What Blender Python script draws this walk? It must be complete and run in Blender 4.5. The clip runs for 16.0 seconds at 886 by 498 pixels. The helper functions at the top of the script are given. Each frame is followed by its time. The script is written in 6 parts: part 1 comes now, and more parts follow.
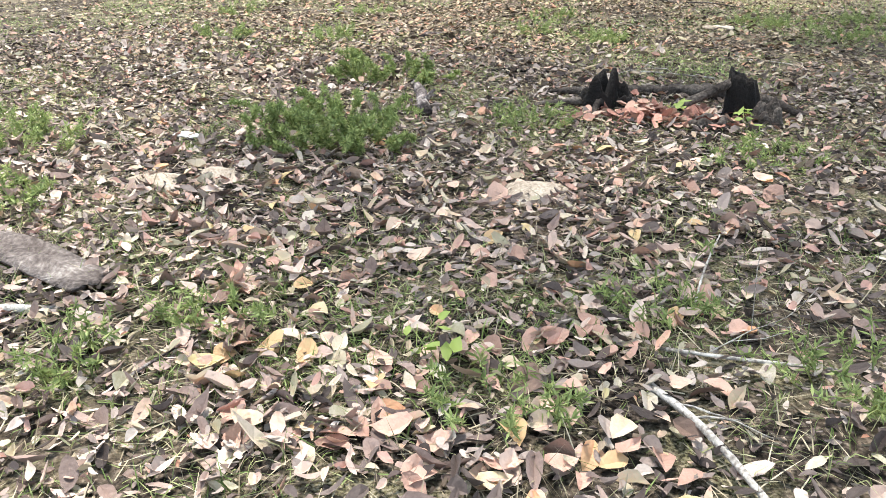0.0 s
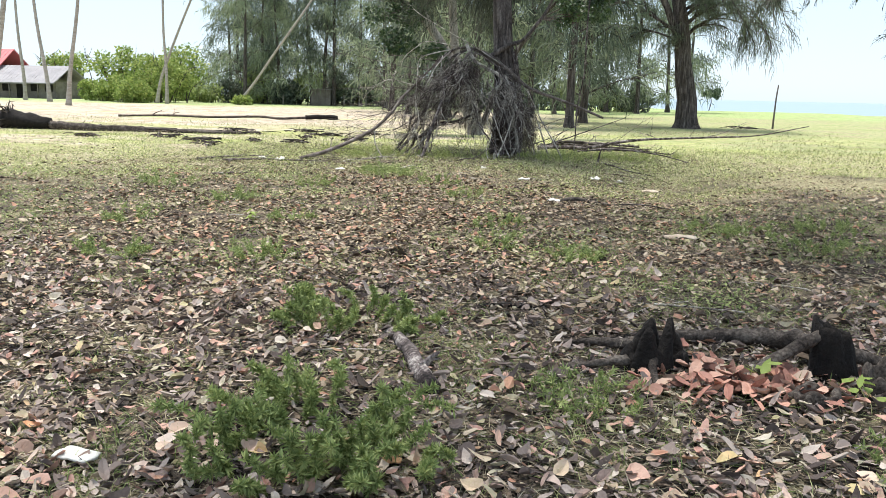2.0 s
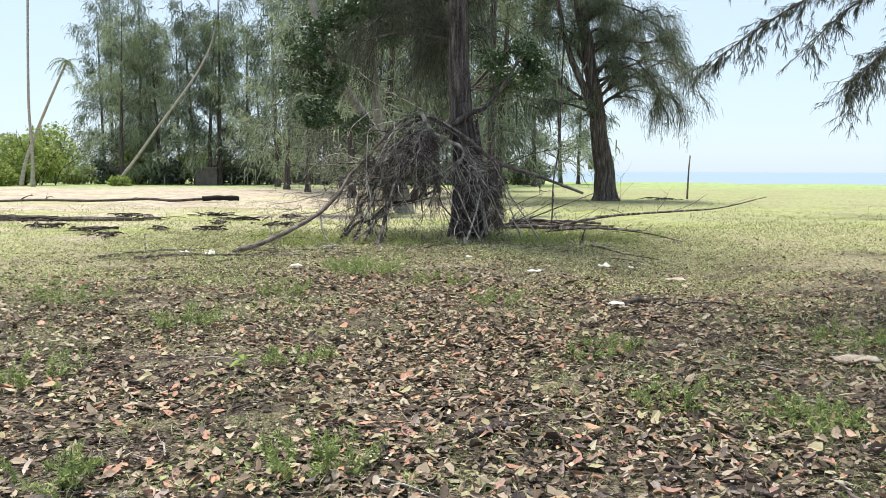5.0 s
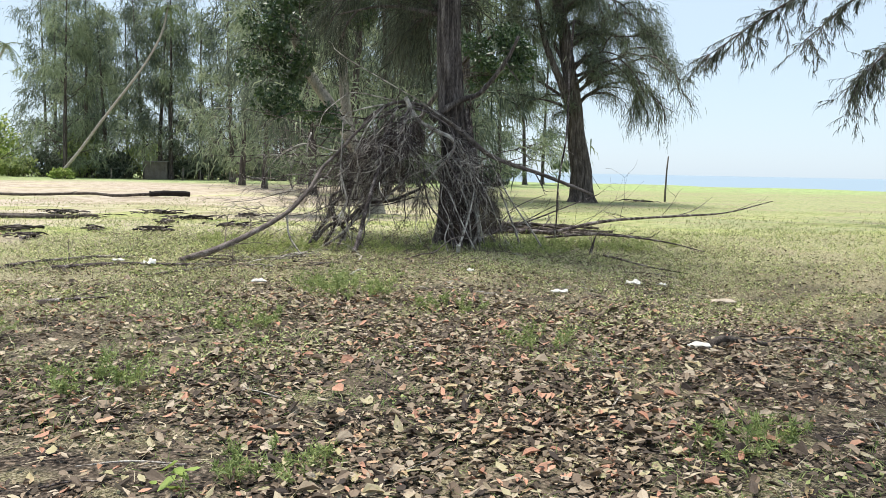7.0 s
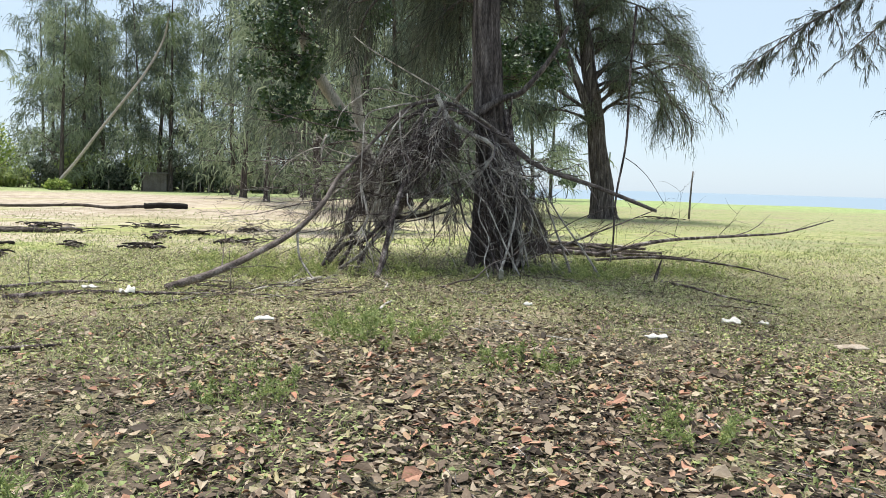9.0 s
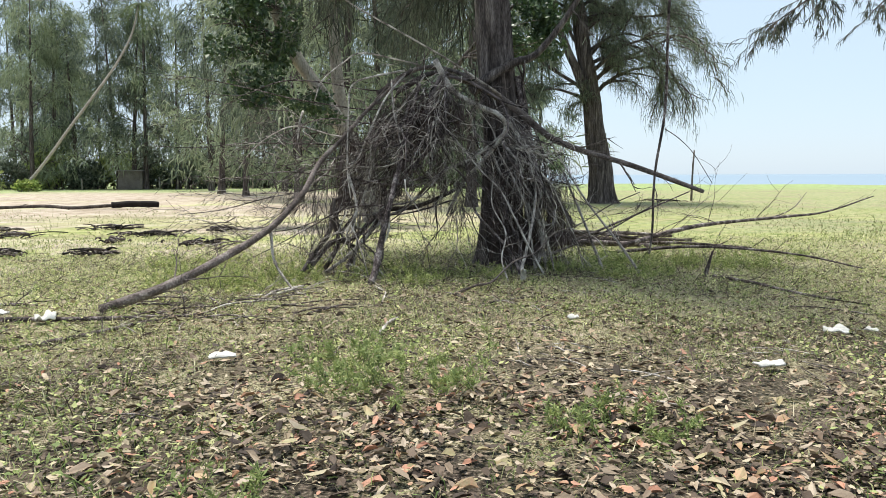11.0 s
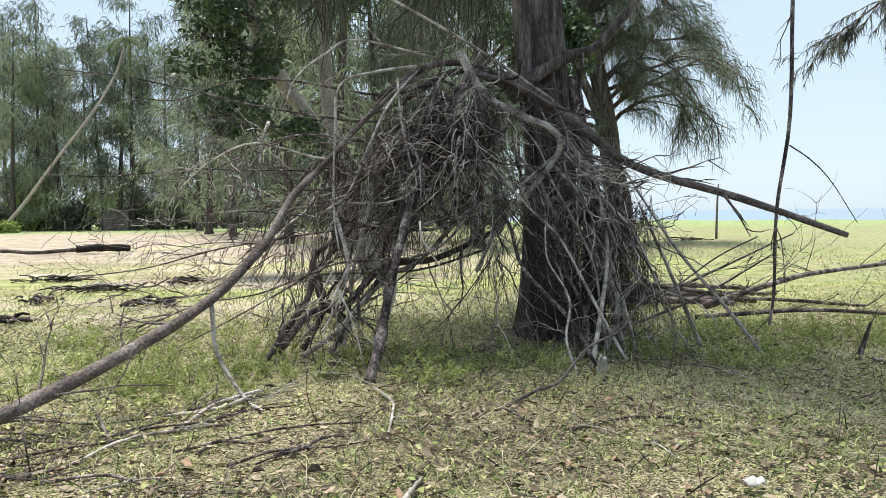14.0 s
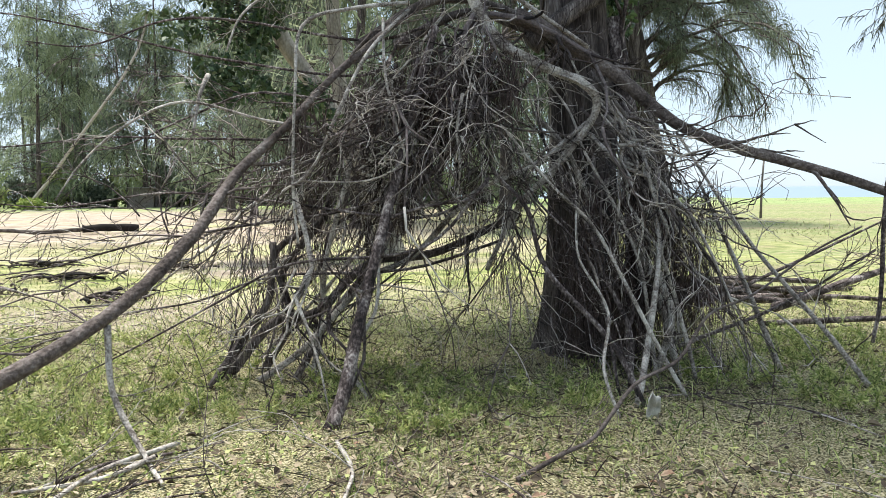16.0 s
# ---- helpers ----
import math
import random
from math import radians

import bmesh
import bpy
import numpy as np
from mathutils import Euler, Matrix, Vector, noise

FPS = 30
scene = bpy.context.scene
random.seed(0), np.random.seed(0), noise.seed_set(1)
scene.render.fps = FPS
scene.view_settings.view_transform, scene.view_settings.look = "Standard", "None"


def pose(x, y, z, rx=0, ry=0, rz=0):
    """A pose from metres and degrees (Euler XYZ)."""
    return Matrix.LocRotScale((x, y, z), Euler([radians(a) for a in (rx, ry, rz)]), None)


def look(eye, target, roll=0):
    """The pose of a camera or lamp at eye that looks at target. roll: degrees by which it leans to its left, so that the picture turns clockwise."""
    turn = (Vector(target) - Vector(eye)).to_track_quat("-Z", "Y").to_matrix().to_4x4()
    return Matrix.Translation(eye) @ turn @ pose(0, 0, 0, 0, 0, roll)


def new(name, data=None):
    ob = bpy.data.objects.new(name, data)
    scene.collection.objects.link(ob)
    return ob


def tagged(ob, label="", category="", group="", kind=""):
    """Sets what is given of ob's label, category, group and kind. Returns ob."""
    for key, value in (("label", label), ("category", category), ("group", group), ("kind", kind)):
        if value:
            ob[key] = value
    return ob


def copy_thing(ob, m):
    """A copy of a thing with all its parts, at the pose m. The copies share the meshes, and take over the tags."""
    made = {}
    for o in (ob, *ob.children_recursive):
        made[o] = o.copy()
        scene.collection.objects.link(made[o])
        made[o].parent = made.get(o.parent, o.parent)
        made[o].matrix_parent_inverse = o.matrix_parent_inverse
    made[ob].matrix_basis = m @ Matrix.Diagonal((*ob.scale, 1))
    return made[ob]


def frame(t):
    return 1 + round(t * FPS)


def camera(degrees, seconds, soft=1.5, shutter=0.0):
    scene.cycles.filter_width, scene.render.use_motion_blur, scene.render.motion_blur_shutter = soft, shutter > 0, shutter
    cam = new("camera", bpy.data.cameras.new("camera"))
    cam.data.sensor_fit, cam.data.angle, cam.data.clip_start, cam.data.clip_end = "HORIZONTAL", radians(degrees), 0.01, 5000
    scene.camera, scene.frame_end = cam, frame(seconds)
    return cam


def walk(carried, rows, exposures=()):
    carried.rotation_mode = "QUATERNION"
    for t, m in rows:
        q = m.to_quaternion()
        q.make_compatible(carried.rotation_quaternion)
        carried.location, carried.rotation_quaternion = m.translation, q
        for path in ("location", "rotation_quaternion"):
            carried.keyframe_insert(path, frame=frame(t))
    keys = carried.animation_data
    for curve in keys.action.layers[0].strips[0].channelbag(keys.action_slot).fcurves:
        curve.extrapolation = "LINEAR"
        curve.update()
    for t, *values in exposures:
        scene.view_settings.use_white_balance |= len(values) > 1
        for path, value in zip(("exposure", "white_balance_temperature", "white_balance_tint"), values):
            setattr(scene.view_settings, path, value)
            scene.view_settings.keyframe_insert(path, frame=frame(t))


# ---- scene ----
cam = camera(59.1, 16.0, soft=0.6)
PATH = [
    (0, (3.577, -2.024, 1.623), (3.044, -0.278, 0.806), -0.4),
    (0.5, (3.285, -1.574, 1.667), (2.832, 0.253, 0.991), 0.2),
    (1, (2.929, -1.177, 1.684), (2.551, 0.71, 1.141), 0.7),
    (1.5, (2.589, -0.766, 1.693), (2.283, 1.159, 1.244), 1.0),
    (2, (2.204, -0.297, 1.703), (1.959, 1.649, 1.313), 1.2),
    (2.5, (1.697, 0.163, 1.699), (1.496, 2.122, 1.349), 1.1),
    (3, (1.334, 0.712, 1.674), (1.168, 2.68, 1.358), 1.0),
    (3.5, (0.968, 1.286, 1.673), (0.844, 3.263, 1.395), 0.9),
    (4, (0.636, 1.824, 1.653), (0.57, 3.809, 1.419), 0.9),
    (4.5, (0.276, 2.364, 1.674), (0.274, 4.354, 1.475), 0.5),
    (6.8, (-0.521, 5.408, 1.601), (-0.365, 7.391, 1.4), 0.9),
    (7, (-0.567, 5.659, 1.592), (-0.404, 7.642, 1.391), 1.1),
    (7.5, (-0.61, 6.295, 1.568), (-0.449, 8.279, 1.37), 1.2),
    (8, (-0.756, 6.936, 1.537), (-0.604, 8.921, 1.355), 1.4),
    (8.5, (-0.809, 7.505, 1.518), (-0.659, 9.492, 1.353), 1.6),
    (9, (-1.0, 8.109, 1.497), (-0.838, 10.095, 1.334), 1.6),
    (9.2, (-1.063, 8.351, 1.511), (-0.889, 10.336, 1.347), 1.6),
    (11.3, (-1.13, 10.76, 1.4), (-0.939, 12.742, 1.209), -0.5),
    (11.5, (-1.175, 10.994, 1.418), (-0.995, 12.977, 1.239), -0.6),
    (12, (-1.174, 11.569, 1.399), (-1.011, 13.557, 1.252), -0.7),
    (12.5, (-1.186, 12.198, 1.371), (-1.029, 14.189, 1.253), -0.8),
    (13, (-1.186, 12.824, 1.392), (-1.009, 14.813, 1.293), -0.8),
    (13.5, (-1.115, 13.37, 1.426), (-0.92, 15.358, 1.336), -0.8),
    (14, (-1.093, 13.893, 1.421), (-0.883, 15.88, 1.327), -0.6),
    (14.5, (-0.949, 14.373, 1.418), (-0.733, 16.358, 1.312), -0.5),
    (15, (-0.882, 14.823, 1.412), (-0.669, 16.808, 1.286), -0.3),
    (15.5, (-0.8, 15.26, 1.424), (-0.617, 17.247, 1.282), -0.3),
    (16, (-0.658, 15.671, 1.454), (-0.528, 17.661, 1.302), -0.6),
]
walk(cam, [(t, look(eye, aim, roll)) for t, eye, aim, roll in PATH], exposures=[(0, 1.44), (0.5, 1.4), (1, 1.18), (1.5, 1.02), (2.5, 0.88), (4.5, 0.78), (7, 0.68), (9, 0.65), (12, 0.67), (14, 0.72), (16, 0.86)])

# ---------------------------------------------------------------- light
world = bpy.data.worlds.new("overcast")
scene.world = world
world.use_nodes = True
wn, wl = world.node_tree.nodes, world.node_tree.links
sky = wn.new("ShaderNodeTexSky")
sky.sky_type, sky.sun_disc = "NISHITA", False
sky.sun_elevation, sky.sun_rotation = radians(75), radians(-40)
sky.air_density, sky.dust_density, sky.ozone_density = 1.0, 0.6, 1.0
cloud = wn.new("ShaderNodeMix")
cloud.data_type = "RGBA"
cloud.inputs[0].default_value = 0.8
cloud.inputs[7].default_value = (3.7, 4.5, 5.3, 1)
wl.new(sky.outputs[0], cloud.inputs[6])
wl.new(cloud.outputs[2], wn["Background"].inputs["Color"])
wn["Background"].inputs["Strength"].default_value = 0.12
sun = new("sun", bpy.data.lights.new("sun", "SUN"))
sun.data.energy, sun.data.angle, sun.data.color = 3.7, radians(16), (1.0, 0.96, 0.89)
sun.matrix_world = look((0, 0, 60), (60 * math.sin(radians(40)) * 0.27, -60 * math.cos(radians(40)) * 0.27, 0))


# ---------------------------------------------------------------- materials
def material(name, ramp, rough=0.85, scale=3.0, stretch=(1, 1, 1), random_from="", bump=0.3, bump_scale=30.0,
             spec=0.3, translucent=0.0, metal=0.0, mix_noise=0.5):
    """A node material: a colour ramp read from noise at two scales and, where asked, from a random value per piece."""
    m = bpy.data.materials.new(name)
    m.use_nodes = True
    n, l = m.node_tree.nodes, m.node_tree.links
    bsdf = n["Principled BSDF"]
    bsdf.inputs["Roughness"].default_value = rough
    bsdf.inputs["Metallic"].default_value = metal
    bsdf.inputs["Specular IOR Level"].default_value = spec
    co = n.new("ShaderNodeTexCoord")
    mp = n.new("ShaderNodeMapping")
    mp.inputs["Scale"].default_value = stretch
    l.new(co.outputs["Object"], mp.inputs["Vector"])
    big, fine = n.new("ShaderNodeTexNoise"), n.new("ShaderNodeTexNoise")
    big.inputs["Scale"].default_value, fine.inputs["Scale"].default_value = scale, scale * 9
    big.inputs["Detail"].default_value, fine.inputs["Detail"].default_value = 4, 3
    l.new(mp.outputs[0], big.inputs["Vector"]), l.new(mp.outputs[0], fine.inputs["Vector"])
    mix = n.new("ShaderNodeMix")
    mix.inputs[0].default_value = 0.45
    l.new(big.outputs["Fac"], mix.inputs[2]), l.new(fine.outputs["Fac"], mix.inputs[3])
    value = mix.outputs[0]
    if random_from:
        src = n.new("ShaderNodeNewGeometry") if random_from == "island" else n.new("ShaderNodeObjectInfo")
        out = src.outputs["Random Per Island"] if random_from == "island" else src.outputs["Random"]
        two = n.new("ShaderNodeMix")
        two.inputs[0].default_value = mix_noise
        l.new(out, two.inputs[2]), l.new(value, two.inputs[3])
        value = two.outputs[0]
    cr = n.new("ShaderNodeValToRGB")
    el = cr.color_ramp.elements
    while len(el) < len(ramp):
        el.new(0.5)
    for e, (p, c) in zip(el, ramp):
        e.position, e.color = p, (*c, 1)
    l.new(value, cr.inputs[0])
    l.new(cr.outputs[0], bsdf.inputs["Base Color"])
    if bump:
        bn, bp = n.new("ShaderNodeTexNoise"), n.new("ShaderNodeBump")
        bn.inputs["Scale"].default_value, bn.inputs["Detail"].default_value = bump_scale, 5
        bp.inputs["Strength"].default_value, bp.inputs["Distance"].default_value = bump, 0.02
        l.new(mp.outputs[0], bn.inputs["Vector"])
        l.new(bn.outputs["Fac"], bp.inputs["Height"]), l.new(bp.outputs[0], bsdf.inputs["Normal"])
    if translucent:
        tr, ms = n.new("ShaderNodeBsdfTranslucent"), n.new("ShaderNodeMixShader")
        ms.inputs[0].default_value = translucent
        l.new(cr.outputs[0], tr.inputs["Color"])
        l.new(bsdf.outputs[0], ms.inputs[1]), l.new(tr.outputs[0], ms.inputs[2])
        l.new(ms.outputs[0], n["Material Output"].inputs["Surface"])
    return m


BARK = material("casuarina_bark", [(0.32, (0.012, 0.01, 0.009)), (0.46, (0.056, 0.045, 0.041)), (0.57, (0.145, 0.122, 0.111)), (0.72, (0.36, 0.325, 0.295))],
                0.95, 13, (1, 1, 0.1), bump=1.0, bump_scale=30)
BARK_PALE = material("pale_bark", [(0.3, (0.12, 0.1, 0.08)), (0.5, (0.3, 0.27, 0.23)), (0.72, (0.5, 0.47, 0.42))],
                     0.9, 3, (1, 1, 0.5), bump=0.5, bump_scale=18)
PALM_BARK = material("palm_bark", [(0.3, (0.2, 0.17, 0.14)), (0.5, (0.36, 0.33, 0.29)), (0.75, (0.5, 0.47, 0.43))],
                     0.9, 2, (1, 1, 4), bump=0.5, bump_scale=6)
DEAD = material("dead_wood", [(0.36, (0.014, 0.011, 0.011)), (0.47, (0.062, 0.047, 0.044)), (0.55, (0.17, 0.138, 0.131)), (0.66, (0.52, 0.47, 0.43))],
                0.9, 7, (1, 1, 0.6), bump=0.7, bump_scale=40)
DEAD_PALE = material("bleached_wood", [(0.34, (0.06, 0.046, 0.04)), (0.44, (0.22, 0.19, 0.168)), (0.54, (0.47, 0.43, 0.385)), (0.66, (0.72, 0.68, 0.62))],
                     0.85, 8, bump=0.6, bump_scale=40)
WEATHERED = material("weathered_branch", [(0.3, (0.03, 0.023, 0.021)), (0.45, (0.1, 0.079, 0.07)), (0.58, (0.2, 0.166, 0.15)), (0.74, (0.46, 0.415, 0.37))], 0.9, 5, bump=1.0, bump_scale=38)
TWIG = material("dry_twig", [(0.25, (0.015, 0.011, 0.011)), (0.46, (0.06, 0.046, 0.045)), (0.58, (0.2, 0.166, 0.16)), (0.72, (0.66, 0.61, 0.57))],
                0.9, 6, random_from="island", bump=0)
DRY_NEEDLE = material("dry_needles", [(0.2, (0.03, 0.021, 0.02)), (0.6, (0.1, 0.072, 0.066)), (0.88, (0.25, 0.2, 0.185))],
                      0.95, 3, random_from="island", bump=0)
NEEDLE = material("casuarina_needles", [(0.2, (0.06, 0.075, 0.05)), (0.5, (0.14, 0.165, 0.11)), (0.8, (0.27, 0.3, 0.2))],
                  0.8, 0.4, random_from="island", bump=0, translucent=0.35)
# darker copy of NEEDLE, with the shade of backlit boughs put into the colour
NEEDLE_SHADE = material("casuarina_needles_shade_in_colour", [(0.2, (0.03, 0.035, 0.028)), (0.5, (0.08, 0.09, 0.065)), (0.8, (0.17, 0.185, 0.13))],
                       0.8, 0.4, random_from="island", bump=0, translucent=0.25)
# bluer than NEEDLE: distance haze is put into the far needles' colour
NEEDLE_FAR = material("haze_tinted_grove_needles", [(0.2, (0.06, 0.078, 0.06)), (0.5, (0.14, 0.172, 0.125)), (0.8, (0.27, 0.305, 0.225))],
                  0.8, 0.4, random_from="island", bump=0, translucent=0.45)
NEEDLE_PALE = material("young_casuarina_needles", [(0.2, (0.12, 0.155, 0.09)), (0.5, (0.25, 0.3, 0.185)), (0.8, (0.4, 0.44, 0.29))],
                       0.8, 0.4, random_from="island", bump=0, translucent=0.45)
BROAD = material("dark_broad_leaf", [(0.2, (0.016, 0.034, 0.014)), (0.55, (0.045, 0.085, 0.03)), (0.85, (0.11, 0.165, 0.06))],
                 0.45, 0.8, random_from="island", bump=0, spec=0.5, translucent=0.15)
HEDGE = material("bright_shrub_leaf", [(0.2, (0.1, 0.15, 0.03)), (0.5, (0.27, 0.36, 0.09)), (0.85, (0.55, 0.56, 0.2))],
                 0.6, 0.5, random_from="island", bump=0, translucent=0.3)
PALM_LEAF = material("palm_leaf", [(0.2, (0.06, 0.09, 0.03)), (0.55, (0.13, 0.18, 0.06)), (0.85, (0.26, 0.28, 0.12))],
                     0.55, 0.8, random_from="island", bump=0, translucent=0.25)
WEED_BRIGHT = material("sunlit_weed_leaf", [(0.2, (0.05, 0.08, 0.024)), (0.45, (0.31, 0.385, 0.12)), (0.68, (0.62, 0.63, 0.27)), (0.88, (0.68, 0.62, 0.41))], 0.6, 0.8, random_from="island", bump=0, translucent=0.35)
WEED = material("weed_leaf", [(0.15, (0.085, 0.125, 0.042)), (0.5, (0.27, 0.34, 0.12)), (0.85, (0.52, 0.55, 0.23))],
                0.6, 2, random_from="island", bump=0, translucent=0.3)
GRASS = material("grass_blade", [(0.14, (0.08, 0.14, 0.035)), (0.4, (0.21, 0.3, 0.09)), (0.6, (0.4, 0.43, 0.19)), (0.85, (0.6, 0.55, 0.37))],
                 0.65, 0.35, random_from="island", bump=0, translucent=0.3, mix_noise=0.55)
LAWN = material("bleached_lawn_blade", [(0.15, (0.17, 0.22, 0.075)), (0.5, (0.33, 0.34, 0.16)), (0.85, (0.54, 0.47, 0.32))], 0.65, 0.3, random_from="island", bump=0, translucent=0.3)
GRASS_FRESH = material("fresh_grass_blade", [(0.2, (0.045, 0.075, 0.022)), (0.42, (0.27, 0.35, 0.1)), (0.62, (0.62, 0.64, 0.29)), (0.88, (0.74, 0.69, 0.5))],
                       0.65, 0.6, random_from="island", bump=0, translucent=0.35, mix_noise=0.3)
STRAW = material("dry_straw", [(0.2, (0.16, 0.12, 0.08)), (0.5, (0.36, 0.3, 0.2)), (0.85, (0.58, 0.52, 0.38))],
                 0.8, 2, random_from="island", bump=0)
LEAF_RAMP = [(0.12, (0.035, 0.024, 0.018)), (0.3, (0.105, 0.076, 0.054)), (0.46, (0.21, 0.153, 0.108)), (0.58, (0.29, 0.225, 0.16)),
             (0.69, (0.45, 0.37, 0.28)), (0.77, (0.35, 0.315, 0.17)), (0.85, (0.48, 0.26, 0.175)), (0.93, (0.33, 0.165, 0.11))]
LITTER = material("fallen_leaf", LEAF_RAMP, 0.7, 14, random_from="island", bump=0.25, bump_scale=60, mix_noise=0.2)
LITTER_NEAR = material("pinkish_fallen_leaf", [(0.12, (0.05, 0.037, 0.033)), (0.28, (0.14, 0.106, 0.094)), (0.44, (0.25, 0.195, 0.17)), (0.58, (0.37, 0.3, 0.265)), (0.68, (0.54, 0.46, 0.4)), (0.76, (0.36, 0.33, 0.22)), (0.84, (0.52, 0.31, 0.25)), (0.93, (0.4, 0.24, 0.2))], 0.7, 14, random_from="island", bump=0.25, bump_scale=60, mix_noise=0.2)
LITTER_ONE = material("fallen_leaf_single", [(0.1, (0.2, 0.13, 0.1)), (0.3, (0.48, 0.29, 0.225)), (0.5, (0.64, 0.41, 0.32)), (0.66, (0.66, 0.5, 0.39)), (0.78, (0.5, 0.42, 0.22)), (0.9, (0.66, 0.35, 0.2))], 0.65, 16, random_from="object", bump=0.3, bump_scale=60, mix_noise=0.2)
LITTER_SALMON = material("salmon_fallen_leaf", [(0.12, (0.12, 0.085, 0.075)), (0.32, (0.32, 0.23, 0.195)), (0.5, (0.53, 0.385, 0.32)), (0.68, (0.66, 0.53, 0.45)), (0.8, (0.46, 0.4, 0.28)), (0.9, (0.6, 0.34, 0.25))], 0.65, 14, random_from="island", bump=0.25, bump_scale=60, mix_noise=0.25)
LITTER_TAN = material("tan_fallen_leaf", [(0.14, (0.04, 0.029, 0.02)), (0.38, (0.13, 0.097, 0.063)), (0.58, (0.29, 0.23, 0.15)), (0.78, (0.5, 0.42, 0.295)), (0.9, (0.34, 0.21, 0.138))], 0.75, 14, random_from="island", bump=0.2, bump_scale=60, mix_noise=0.2)
LITTER_RED = material("reddish_fallen_leaf", [(0.2, (0.16, 0.08, 0.06)), (0.45, (0.42, 0.2, 0.15)), (0.65, (0.56, 0.32, 0.24)), (0.85, (0.6, 0.45, 0.35))], 0.65, 14, random_from="island", bump=0.25, bump_scale=60, mix_noise=0.25)
SAND = material("sand", [(0.36, (0.24, 0.185, 0.14)), (0.5, (0.44, 0.36, 0.28)), (0.64, (0.6, 0.51, 0.42))], 0.95, 8, bump=0.5, bump_scale=60)
WHITE = material("weathered_white_plastic", [(0.3, (0.42, 0.4, 0.36)), (0.6, (0.72, 0.7, 0.65))], 0.8, 9, bump=0.15)
BLACK_ROT = material("charred_wood", [(0.3, (0.006, 0.005, 0.005)), (0.6, (0.022, 0.018, 0.016)), (0.8, (0.07, 0.055, 0.045))],
                     0.95, 10, bump=0.9, bump_scale=35)
STONE = material("grey_stone", [(0.3, (0.12, 0.11, 0.1)), (0.7, (0.3, 0.28, 0.26))], 0.9, 5, bump=0.6)
ROOF_RED = material("red_roof_sheet", [(0.3, (0.5, 0.11, 0.12)), (0.7, (0.66, 0.2, 0.2))], 0.6, 0.6, bump=0.1)
ROOF_GREY = material("grey_roof_sheet", [(0.3, (0.2, 0.19, 0.2)), (0.7, (0.36, 0.34, 0.35))], 0.7, 0.6, bump=0.1)
WALL_DARK = material("weathered_board", [(0.3, (0.1, 0.085, 0.075)), (0.7, (0.27, 0.24, 0.21))], 0.9, 1.5, bump=0.3)
WALL_PINK = material("faded_pink_wall", [(0.3, (0.6, 0.42, 0.4)), (0.7, (0.72, 0.55, 0.52))], 0.85, 0.6, bump=0.1)
ROTTEN = material("rotten_bark", [(0.35, (0.018, 0.014, 0.012)), (0.5, (0.07, 0.056, 0.048)), (0.68, (0.2, 0.17, 0.145))], 0.95, 6, bump=0.9, bump_scale=30)
POLE = material("grey_post_wood", [(0.3, (0.08, 0.07, 0.065)), (0.7, (0.22, 0.2, 0.18))], 0.9, 5, bump=0.4)


